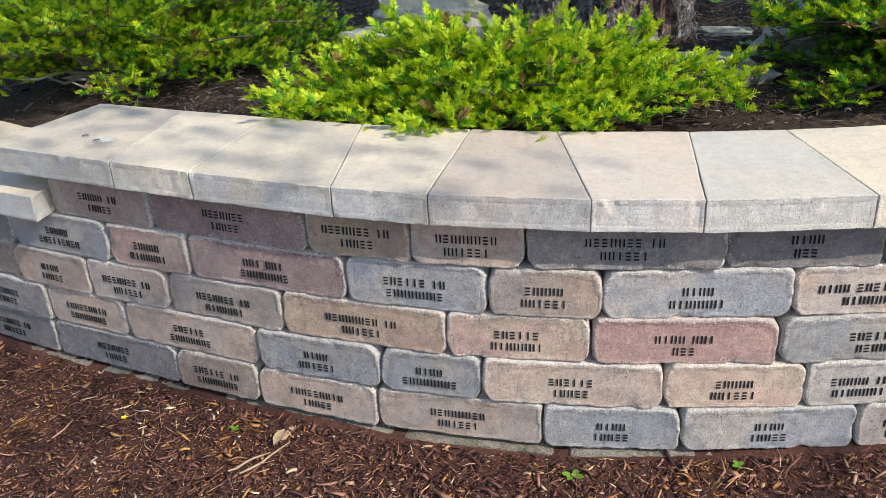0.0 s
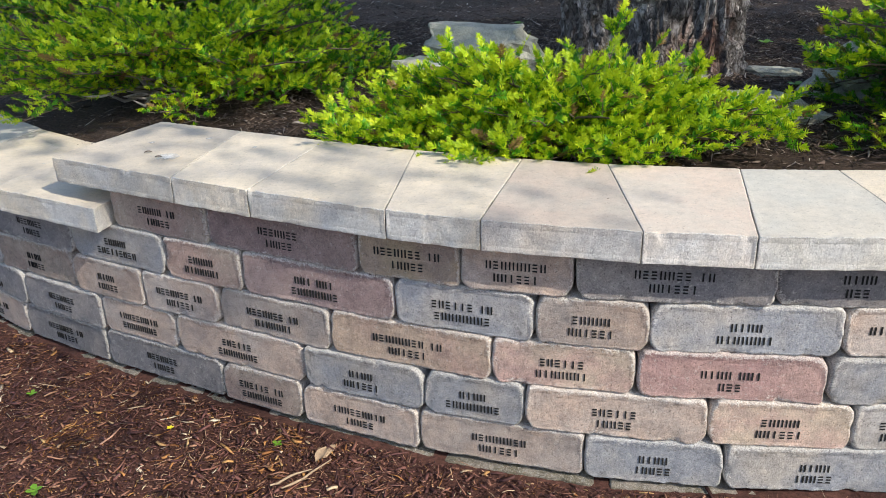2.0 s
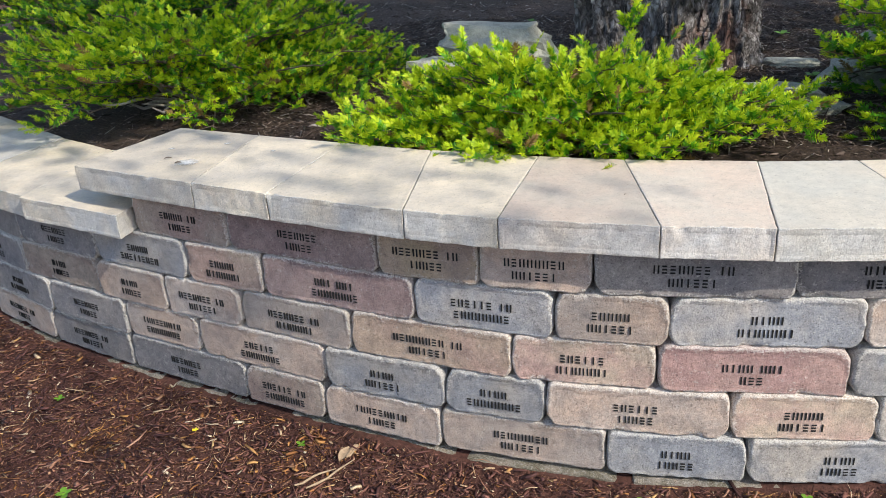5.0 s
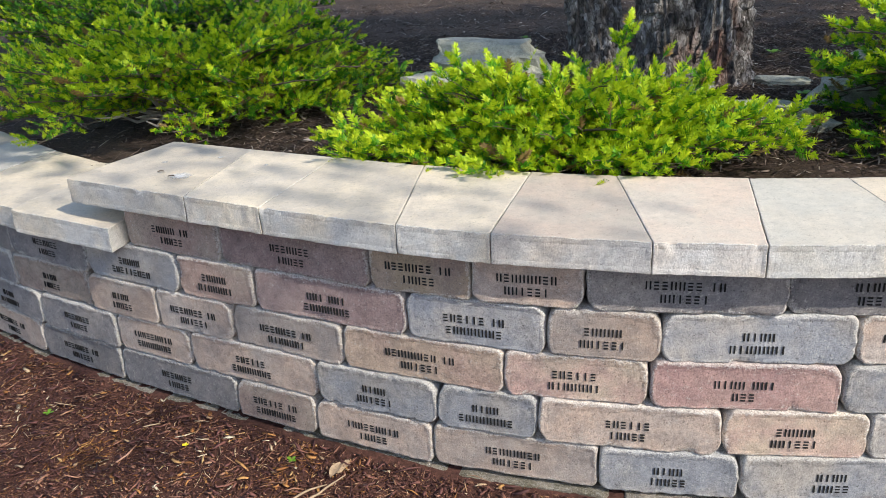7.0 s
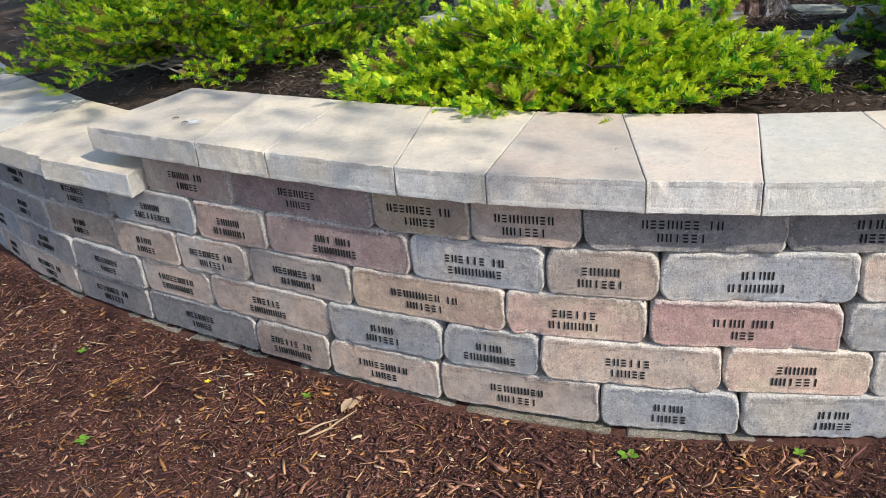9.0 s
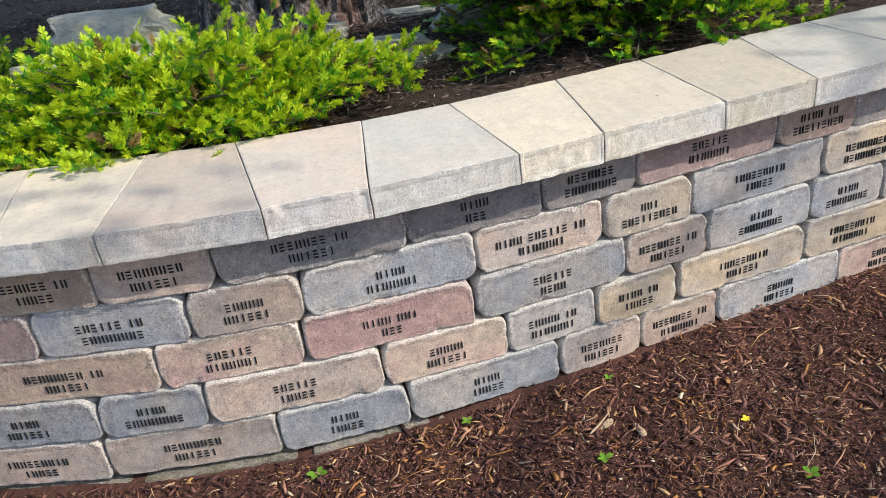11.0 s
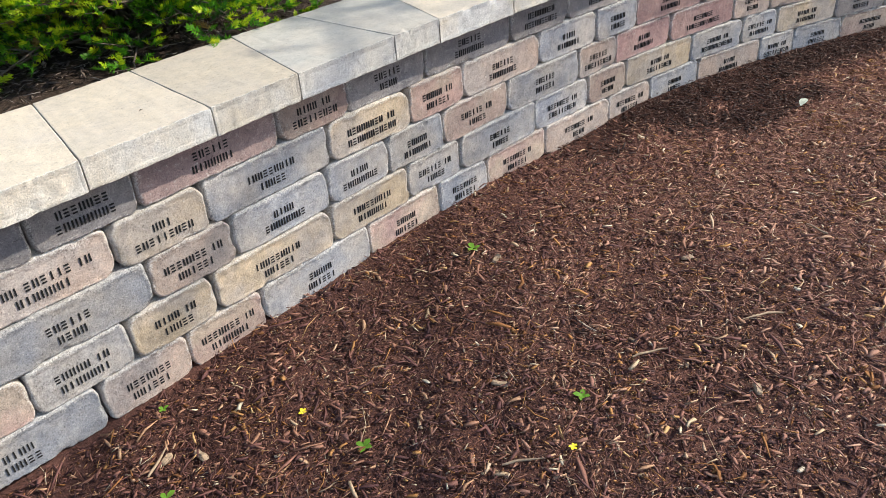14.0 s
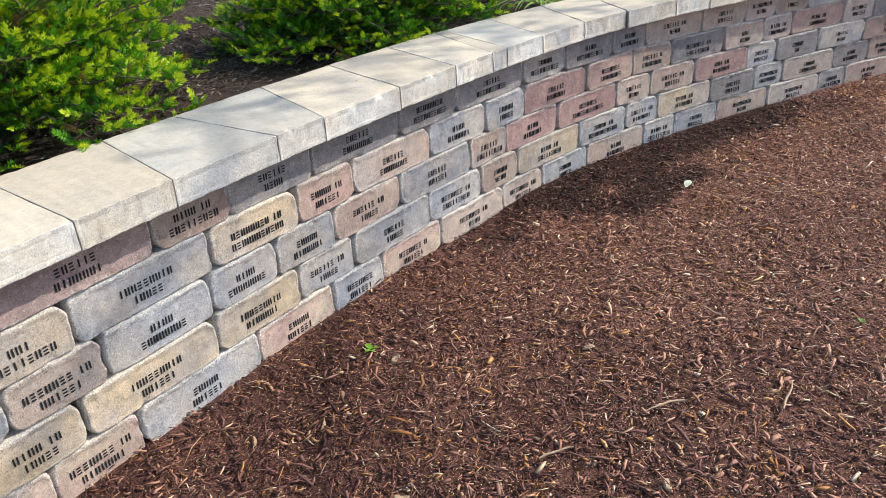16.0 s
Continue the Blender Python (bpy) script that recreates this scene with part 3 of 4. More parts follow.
def cap_mesh(front, back, low, high, rng, r=0.0028):
    """A cap stone over the four corners front (2) and back (2), with worn edges and a rough split front."""
    wide, deep, tall = np.linalg.norm(front[1] - front[0]), np.linalg.norm(back[0] - front[0]), high - low
    mid = (front[0] + front[1] + back[0] + back[1]) / 4
    h = np.array([wide / 2, deep / 2, tall / 2])
    lines = []
    for k, n in ((0, 36), (1, 10), (2, 7)):
        q = h[k]
        inner = np.linspace(-q + r, q - r, n)
        if k == 1:  # closer rows along the worn front edge
            inner = np.concatenate([inner[:1], [-q + 0.007, -q + 0.012, -q + 0.018, -q + 0.026], inner[1:]])
        lines.append(np.concatenate([[-q, -q + r * 0.45], inner, [q - r * 0.45, q]]))
    seed = Vector((rng.random() * 90, rng.random() * 90, rng.random() * 90))
    keys, verts, faces, rim, front_face = {}, [], [], [], []

    def corner(i, j, k):
        if (i, j, k) in keys:
            return keys[i, j, k]
        p = np.array([lines[0][i], lines[1][j], lines[2][k]])
        q = np.clip(p, -(h - r), h - r)
        d = p - q
        if np.linalg.norm(d) > 1e-9:
            w = noise.noise(seed + Vector(p * 40))
            p = q + d / np.linalg.norm(d) * r * (1 + 0.3 * w - 0.5 * max(0.0, noise.noise(seed + Vector(p * 85))))
        side = 1 - min(1.0, (p[1] + h[1]) / 0.02)
        edge = max(0.0, 1 - min(h[0] - abs(p[0]), h[2] - abs(p[2])) / 0.014)
        p = p + np.array([0, max(side, 0) * (0.0022 * noise.noise(seed + Vector(p * 55)) + 0.003 * edge * max(0, noise.noise(seed + Vector(p * 30)))), 0])
        lip = max(0.0, side) * max(0.0, 1 - (h[2] - p[2]) / 0.012)
        p = p - np.array([0, -lip * 0.5, lip]) * 0.0075 * max(0.0, noise.noise(seed + Vector(p * 38)) + 0.5 * noise.noise(seed + Vector(p * 110)) - 0.12)
        away = sorted(h - abs(p))[1]
        rim.append(max(0.0, 1 - away / (0.006 + 0.004 * noise.noise(seed + Vector(p * 30)))))
        u, v = (p[0] / h[0] + 1) / 2, (p[1] / h[1] + 1) / 2
        xy = (front[0] * (1 - u) + front[1] * u) * (1 - v) + (back[0] * (1 - u) + back[1] * u) * v - mid
        keys[i, j, k] = len(verts)
        verts.append((xy[0], xy[1], p[2] + 0.0006 * noise.noise(seed + Vector(p * 9))))
        return keys[i, j, k]

    nx, ny, nz = (len(x) for x in lines)
    for i in range(nx - 1):
        for j in range(ny - 1):
            faces.append((corner(i, j, nz - 1), corner(i + 1, j, nz - 1), corner(i + 1, j + 1, nz - 1), corner(i, j + 1, nz - 1)))
            front_face.append(int(j < 2 and noise.noise(seed + Vector((lines[0][i] * 90, j * 3, 0))) > 0.35 * j - 0.1))
            faces.append((corner(i, j, 0), corner(i, j + 1, 0), corner(i + 1, j + 1, 0), corner(i + 1, j, 0)))
            front_face.append(1)
        for k in range(nz - 1):
            faces.append((corner(i, 0, k), corner(i + 1, 0, k), corner(i + 1, 0, k + 1), corner(i, 0, k + 1)))
            faces.append((corner(i, ny - 1, k), corner(i, ny - 1, k + 1), corner(i + 1, ny - 1, k + 1), corner(i + 1, ny - 1, k)))
            front_face += [1, 1]
    for j in range(ny - 1):
        for k in range(nz - 1):
            faces.append((corner(0, j, k), corner(0, j, k + 1), corner(0, j + 1, k + 1), corner(0, j + 1, k)))
            faces.append((corner(nx - 1, j, k), corner(nx - 1, j + 1, k), corner(nx - 1, j + 1, k + 1), corner(nx - 1, j, k + 1)))
            front_face += [1, 1]
    return verts, faces, mid, rim, front_face


def overhang(s):
    return float(np.interp(s, [-1.2, -0.7, -0.2, 0.4, 2.4, 2.8], [0.02, 0.028, 0.042, 0.057, 0.055, 0.04]))


def lay_cap(f0, f1, b0, b1, low, key, rng, out=None, back=(0.30, 0.30)):
    g = 0.0006
    fr = [on_line(f0 + g, overhang(f0) if out is None else out), on_line(f1 - g, overhang(f1) if out is None else out)]
    bk = [on_line(b0 + g, -back[0]), on_line(b1 - g, -back[1])]
    v, f, mid, rim, split = cap_mesh(fr, bk, low, low + 0.06, rng)
    return child("cap_stone", rimmed(mesh_of("cap_stone", v, f, [CAP[key], CAP_FRONT[key]], True, split), rim), wall, "smooth cream and grey concrete cap stone", pose(*mid, low + 0.03 + rng.uniform(-0.0012, 0.0012)))


FRONT = [-1.126, -0.748, -0.54, -0.226, -0.045, 0.228, 0.408, 0.678, 0.845, 1.108, 1.321, 1.604, 1.754, 2.035, 2.273, 2.449, 2.524, 2.717, 2.945, 3.172]
BACK = [-1.143, -0.86, -0.60, -0.337, -0.051, 0.165, 0.462, 0.666, 0.929, 1.148, 1.412, 1.604, 1.879, 2.129, 2.37, 2.585, 2.625, 2.84, 3.10, 3.34]
TONES = "wwwwppgwwwggwwwwgww"
for k in range(len(FRONT) - 1):
    lay_cap(FRONT[k], FRONT[k + 1], BACK[k], BACK[k + 1], 0.5, TONES[k], rng, back=[float(np.interp(v, [-0.1, 0.7], [0.335, 0.30])) for v in BACK[k:k + 2]])
f, b, k = FRONT[-1], BACK[-1], 0
while f < 6.2:
    wide, narrow = (0.19, 0.27) if k % 2 else (0.27, 0.2)
    lay_cap(f, f + wide, b, b + narrow, 0.5, rng.choice("wgpw"), rng, 0.05)
    f, b, k = f + wide, b + narrow, k + 1
f, b, k = -0.985, -1.08, 0
for wide, narrow in [(0.36, 0.42), (0.337, 0.35), (0.25, 0.30), (0.3, 0.31), (0.22, 0.26), (0.3, 0.32), (0.22, 0.25), (0.3, 0.3), (0.25, 0.25)]:
    lay_cap(f - wide, f, b - narrow, b, 0.4, "wwgwpgwwg"[k], rng, 0.045 if k == 0 else 0.035, (0.345, 0.345))
    f, b, k = f - wide, b - narrow, k + 1


# ---- loose mulch ----
def bits(count, xs, ys, height, seed, long=(0.012, 0.05), thick=(0.0012, 0.0045), keep=None, lift=0.004, bent=True, tilt=0.24, flat=(0.25, 0.7), ends=(0.45, 0.35)):
    """Shreds and chips of bark: bent three-sided slivers lying at all angles."""
    g = np.random.default_rng(seed)
    x, y = g.uniform(*xs, count), g.uniform(*ys, count)
    if keep is not None:
        ok = keep(x, y, g.random(count))
        x, y = x[ok], y[ok]
    n = len(x)
    ln = long[0] + (long[1] - long[0]) * g.random(n) ** 2.2
    w = thick[0] + (thick[1] - thick[0]) * g.random(n) ** 2.0
    w = np.minimum(w, ln * 0.3)
    yaw, pit = g.uniform(0, 2 * np.pi, n), g.normal(0, tilt, n)
    ax = np.stack([np.cos(yaw) * np.cos(pit), np.sin(yaw) * np.cos(pit), np.sin(pit)], -1)
    sd = np.stack([-np.sin(yaw), np.cos(yaw), g.normal(0, 0.22, n)], -1)
    up = np.cross(ax, sd)
    flat = g.uniform(*flat, n)[:, None]
    mid = np.stack([x, y, height(x, y) + lift * g.random(n) + 0.3 * w + abs(np.sin(pit)) * ln * 0.25], -1)
    if not bent:
        half = 0.5 * ln[:, None] * ax
        ww = w[:, None]
        end = np.where(g.random(n)[:, None] < 0.5, sd * 0.9 + up * 0.5, up * flat * 1.6)
        verts = np.stack([mid - half + sd * ww, mid - half - sd * ww, mid + half + end * ww * 0.7, mid + half * g.uniform(0.6, 1.0, n)[:, None] - end * ww * 0.8], 1)
        tris = [(0, 1, 2), (0, 3, 1), (0, 2, 3), (1, 3, 2)]
        return verts.reshape(-1, 3), (np.arange(n)[:, None, None] * 4 + np.array(tris)[None]).reshape(-1, 3)
    bend = g.normal(0, 0.07, n)[:, None] * ln[:, None] * sd + g.normal(0, 0.05, n)[:, None] * ln[:, None] * up
    verts = np.empty((n, 9, 3))
    for k, (t, size) in enumerate(((-0.5, ends[0]), (0.0, 1.0), (0.5, ends[1]))):
        c = mid + t * ln[:, None] * ax + (bend if k == 1 else 0)
        ww = (w * size * g.uniform(0.7, 1.3, n))[:, None]
        verts[:, 3 * k] = c + sd * ww
        verts[:, 3 * k + 1] = c - sd * ww
        verts[:, 3 * k + 2] = c + up * ww * flat * 1.6
    tris = [(0, 2, 1), (6, 7, 8)]
    for k in (0, 3):
        for a, b in ((0, 1), (1, 2), (2, 0)):
            tris += [(k + a, k + b, k + 3 + b), (k + a, k + 3 + b, k + 3 + a)]
    t = (np.arange(n)[:, None, None] * 9 + np.array(tris)[None]).reshape(-1, 3)
    return verts.reshape(-1, 3), t


def joined(lots):
    v, t, o = [], [], 0
    for a, b in lots:
        v.append(a)
        t.append(b + o)
        o += len(a)
    return np.concatenate(v), np.concatenate(t)


near_view = lambda x, y, r: (y < face_y(x) - 0.017 + 0.02 * r * (x > 1.0)) & (y > -0.95 - 0.45 * np.clip(x, 0, 2)) & (r < np.clip(1.35 - 0.14 * np.hypot(x - 1.2, y + 0.9), 0.3, 1))
area = (-1.9, 4.8), (-1.9, 0.8)
lots = [bits(330000, *area, ground_z, 1, (0.004, 0.017), (0.0006, 0.0022), near_view, 0.007, False, 0.14),
        bits(110000, *area, ground_z, 6, (0.010, 0.036), (0.0008, 0.0028), near_view, 0.010, False, 0.15),
        bits(26000, *area, ground_z, 7, (0.014, 0.036), (0.0020, 0.0052), near_view, 0.009, True, 0.13, (0.10, 0.25), (0.95, 0.8)),
        bits(11000, *area, ground_z, 2, (0.020, 0.062), (0.0016, 0.0050), near_view, 0.012, True, 0.16, (0.12, 0.3), (0.75, 0.5)),
        bits(24000, *area, ground_z, 3, (0.025, 0.085), (0.0004, 0.0011), near_view, 0.014)]
mv, mt = joined(lots)
sizes = np.concatenate([np.full(len(v) // k, k) for (v, t), k in zip(lots, (4, 4, 9, 9, 9))])
piece = np.repeat(np.arange(len(sizes)), np.where(sizes == 4, 4, 14))  # the bit to which each triangle belongs
centre = mv[np.r_[0, np.cumsum(sizes)[:-1]]]
cx, cy = centre[:, 0], centre[:, 1]
off = face_y(cx) - cy  # how far in front of the wall
dry = np.clip((cx - 1.0) / 1.7, 0, 1) * np.clip((off - 0.05) / 0.4, 0, 1) + 0.22 * waves(1.7 * cx, 1.7 * cy, 1.5)
pick = np.random.default_rng(77).random(len(cx))
kind = (pick < dry).astype(np.int32)
kind[(waves(2.3 * cx, 2.3 * cy, 5.0) > 0.6) & (pick > 0.45) | (pick > 0.90)] = 3
kind[dark_zone(cx, cy) + 0.25 * waves(3.1 * cx, 3.1 * cy, 7.0) + 0.5 * (pick - 0.5) > 0.46] = 2
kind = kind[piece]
mulch = new("bark_mulch", tri_mesh("bark_mulch", mv, mt, [MULCH_BITS, MULCH_DRY, MULCH_DARK, MULCH_ORANGE], kind))
tagged(mulch, "loose reddish-brown shredded bark mulch on the ground", "mulch", kind="stuff")

behind = lambda x, y, r: (y > face_y(x) + 0.34) & (r < np.clip(1.15 - 0.2 * np.hypot(x - 0.8, y - 0.6), 0.1, 1))
lots = [bits(60000, (-0.9, 2.6), (0.2, 2.6), bed_z, 14, (0.008, 0.045), (0.0008, 0.0030), behind, 0.007, False),
        bits(50000, (-3.2, 5.2), (-0.2, 4.5), bed_z, 4, (0.010, 0.045), (0.0009, 0.003), behind, 0.006, False),
        bits(10000, (-3.2, 5.2), (-0.2, 4.5), bed_z, 5, (0.02, 0.07), (0.0025, 0.006), behind, 0.006),
        bits(6500, (-3.2, 5.2), (-0.2, 4.5), bed_z, 9, (0.04, 0.13), (0.0006, 0.0013), behind, 0.010)]
old_mulch = new("old_mulch", tri_mesh("old_mulch", *joined(lots), BED_BITS))
tagged(old_mulch, "weathered grey-brown mulch litter in the bed", "mulch", kind="stuff")


# ---- shrubs ----
def shoot(length, needles, seed, reach=0.0135, flat=0.8):
    """One yew shoot along +x: narrow needles combed to both sides of the stem, a few standing up, closing up at the tip."""
    g = np.random.default_rng(seed)
    v, t, tip = [], [], []
    for k in range(needles):
        u = (k + 0.5) / needles
        side = 1 if k % 2 else -1
        size = reach * (0.62 + 0.5 * math.sin(math.pi * min(1, 0.2 + 0.72 * u))) * g.uniform(0.85, 1.1)
        lean = radians(64 - 40 * u ** 3 + g.uniform(-8, 8))
        rise = radians(g.uniform(50, 100) if k % 5 == 2 else g.uniform(-8, 34) / flat)
        way = np.array([math.cos(lean), side * math.sin(lean) * math.cos(rise), math.sin(lean) * math.sin(rise)])
        p = np.array([u * length, 0, 0])
        wide = np.cross(way, (g.uniform(-0.3, 0.3), g.uniform(-0.3, 0.3), 1.0))
        wide = wide / np.linalg.norm(wide) * 0.0024
        o = len(v)
        v += [p + way * size * 0.1 + wide, p + way * size - (0, 0, 0.001), p + way * size * 0.1 - wide]
        t.append((o, o + 1, o + 2))
        tip.append(u)
    return np.array(v), np.array(t), np.array(tip)


SHOOTS = [shoot(0.040, 36, 11), shoot(0.033, 31, 12), shoot(0.047, 40, 13), shoot(0.026, 28, 14, 0.0140, 0.6)]


def tube(points, radii, sides=5):
    v, f = [], []
    for k, p in enumerate(points):
        d = np.array(points[min(k + 1, len(points) - 1)]) - np.array(points[max(k - 1, 0)])
        d = d / (np.linalg.norm(d) + 1e-9)
        a = np.cross(d, (0.3, 0.2, 0.9))
        a /= np.linalg.norm(a) + 1e-9
        b = np.cross(d, a)
        for i in range(sides):
            w = 2 * math.pi * i / sides
            v.append(np.array(p) + radii[k] * (math.cos(w) * a + math.sin(w) * b))
    for k in range(len(points) - 1):
        for i in range(sides):
            j = (i + 1) % sides
            f += [(k * sides + i, k * sides + j, (k + 1) * sides + j), (k * sides + i, (k + 1) * sides + j, (k + 1) * sides + i)]
    return np.array(v), np.array(f)


def yew(label, centre, size, branches, seed, bright=0.5, low=8, high=60, dry=0.03, group="yew shrubs", turn=0.0, lean=0.0, leaders=(), cone=0.0):
    """A spreading yew: limbs fan out low from the base, carry flat sprays of twigs, and these the needle shoots."""
    g = np.random.default_rng(seed)
    cx, cy = centre
    base = np.array([0, 0, 0.0])
    rx, ry, rz = size
    z0 = float(bed_z(np.array(cx), np.array(cy))) - 0.01
    wood, tips = [], []
    for k in range(branches + len(leaders)):
        az = 2 * np.pi * (k + g.random()) / branches * 5.0
        el = radians(low + (high - low) * g.random() ** 1.5)
        mood = g.normal(0, 0.16)
        reach = g.uniform(0.55, 1.0) if k % 3 else g.uniform(0.9, 1.05)
        end = np.array([math.cos(az) * math.cos(el) * rx, math.sin(az) * math.cos(el) * ry, math.sin(el) * rz]) * reach
        end[2] = end[2] * (1 - lean * math.cos(az)) * (1 - cone * math.cos(el) ** 2) + 0.05
        if k >= branches:  # a long shoot that stands out of the crown
            lx, ly, lz = leaders[k - branches]
            w = radians(-turn)
            end = np.array([(lx - cx) * math.cos(w) - (ly - cy) * math.sin(w), (lx - cx) * math.sin(w) + (ly - cy) * math.cos(w), lz - z0])
        start = base + np.array([g.normal(0, rx * 0.10), g.normal(0, ry * 0.10), 0])
        if k >= branches:
            start = np.array([end[0] * 0.8, end[1] * 0.8, min(0.05, end[2] - 0.02)])
        lift = np.array([0, 0, 0.10 * rz + 0.03 * g.random()])
        pts = []
        for u in np.linspace(0, 1, 7):
            pts.append(start * (1 - u) + end * u + lift * math.sin(math.pi * u) + g.normal(0, 0.006, 3) * (0 < u < 1))
        pts = np.array(pts)
        wood.append(tube(pts, np.linspace(0.0050, 0.0018, 7) * (0.6 if k >= branches else 1.0), 4))
        flat = np.linalg.norm(pts[-1] - pts[0])
        steps = 5 if k >= branches else max(5, int(flat / 0.041))
        for q in range(steps):
            first = 0.72 if k >= branches and end[2] > 0.16 else 0.30
            u = first + (1 - first) * (q + g.random() * 0.6) / steps
            if u > 1:
                u = 1.0
            i = min(int(u * 6), 5)
            w = u * 6 - i
            p = pts[i] * (1 - w) + pts[i + 1] * w
            d = pts[i + 1] - pts[i]
            d = d / np.linalg.norm(d)
            side = np.cross((0, 0, 1.0), d)
            side /= np.linalg.norm(side) + 1e-9
            sg = -1 if q % 2 else 1
            td = d * g.uniform(0.55, 0.9) + side * sg * g.uniform(0.5, 0.9) + np.array([0, 0, g.uniform(0.0, 0.55)])
            td /= np.linalg.norm(td)
            tl = g.uniform(0.05, 0.15) * (1.15 - 0.55 * u) * (0.32 if k >= branches else 1.0)
            wood.append(tube([p, p + td * tl * 0.6, p + td * tl], [0.0018, 0.0014, 0.001], 3))
            m = max(2, int(tl / 0.023))
            for r in range(m):
                v = (r + 0.6) / m
                s2 = np.cross((0, 0, 1.0), td)
                s2 /= np.linalg.norm(s2) + 1e-9
                sd = td * 0.65 + s2 * (1 if r % 2 else -1) * g.uniform(0.4, 0.9) + np.array([0, 0, g.uniform(0.0, 0.9)]) + g.normal(0, 0.25, 3)
                tips.append((p + td * tl * v, sd, mood + u * 0.6 + 0.4 * v))
            tips.append((p + td * tl, td + np.array([0, 0, g.uniform(0.05, 0.4)]), mood + 0.15 + u))
        tips.append((pts[-1], pts[-1] - pts[-2] + np.array([0, 0, 0.03]), 1.3))
    v_all, t_all, m_all, o = [], [], [], 0
    for p, d, fresh in tips:
        d = d / np.linalg.norm(d)
        right = np.cross((0, 0, 1.0), d)
        if np.linalg.norm(right) < 1e-3:
            right = np.array([0, 1.0, 0])
        right /= np.linalg.norm(right)
        up = np.cross(d, right)
        roll = g.normal(0, 0.6)
        right, up = right * math.cos(roll) + up * math.sin(roll), up * math.cos(roll) - right * math.sin(roll)
        v, t, tip = SHOOTS[g.integers(0, 4)]
        k = g.uniform(0.85, 1.25)
        v_all.append(p + k * (v[:, :1] * d + v[:, 1:2] * right + v[:, 2:] * up))
        t_all.append(t + o)
        o += len(v)
        # upper and outer shoots get the lit greens, low and inner ones the shaded
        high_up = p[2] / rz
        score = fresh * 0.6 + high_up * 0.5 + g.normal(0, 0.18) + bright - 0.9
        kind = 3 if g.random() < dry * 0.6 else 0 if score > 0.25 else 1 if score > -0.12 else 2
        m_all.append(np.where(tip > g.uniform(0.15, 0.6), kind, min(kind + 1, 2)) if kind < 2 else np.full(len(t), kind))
    ob = thing("yew_shrub", label, "shrub", group, at=pose(cx, cy, z0, 0, 0, turn))
    child("foliage", tri_mesh("foliage", np.concatenate(v_all), np.concatenate(t_all), [NEEDLE_NEW_LIT, NEEDLE_MID, NEEDLE_OLD_SHADED, NEEDLE_DRY], np.concatenate(m_all)), ob, "flat sprays of yellow-green needles")
    child("woody_frame", tri_mesh("woody_frame", *joined(wood), TWIG), ob, "thin grey-brown spreading branches")
    return ob


yew("low spreading yew with bright yellow-green new growth behind the wall", (0.10, 0.275), (0.60, 0.365, 0.205), 122, 21, 1.36, -6, 75, 0.05, turn=-10, lean=0.04, cone=0.55,
    leaders=[(0.272, 0.34, 0.80), (0.471, 0.36, 0.67), (0.73, 0.30, 0.56), (0.66, 0.22, 0.56), (-0.02, -0.02, 0.575)])
wide_yew = yew("wide spreading green yew with bare grey stems below", (-1.12, 1.10), (0.77, 0.70, 0.33), 112, 22, 0.78, -3, 64, 0.08)
g = np.random.default_rng(5)
for k in range(26):
    w = -1.57 + g.normal(0, 0.9)
    a = np.array([g.normal(0, 0.10), g.normal(-0.10, 0.08), 0.03])
    b = a + g.uniform(0.18, 0.38) * np.array([math.cos(w), math.sin(w), g.uniform(0.05, 0.5)])
    path = [a, a * 0.6 + b * 0.4 + g.normal(0, 0.02, 3), a * 0.25 + b * 0.75 + g.normal(0, 0.02, 3), b]
    child("bare_stem", tri_mesh("bare_stem", *tube(path, [0.0075, 0.006, 0.0045, 0.002], 5), DEAD_TWIG), wide_yew, "bare grey lower stem")
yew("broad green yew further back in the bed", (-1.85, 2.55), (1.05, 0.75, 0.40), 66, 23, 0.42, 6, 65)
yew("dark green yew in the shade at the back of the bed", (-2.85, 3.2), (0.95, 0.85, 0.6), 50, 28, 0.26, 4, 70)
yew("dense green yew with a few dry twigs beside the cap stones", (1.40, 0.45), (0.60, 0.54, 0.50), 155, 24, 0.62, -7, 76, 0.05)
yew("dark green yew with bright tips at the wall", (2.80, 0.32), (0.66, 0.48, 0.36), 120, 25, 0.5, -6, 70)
yew("green yew behind the other shrubs", (2.45, 1.95), (0.8, 0.6, 0.45), 40, 26, 0.40, 8, 65)
yew("green yew at the far bend of the wall", (4.3, 0.35), (0.7, 0.55, 0.4), 45, 27, 0.48, 4, 65)


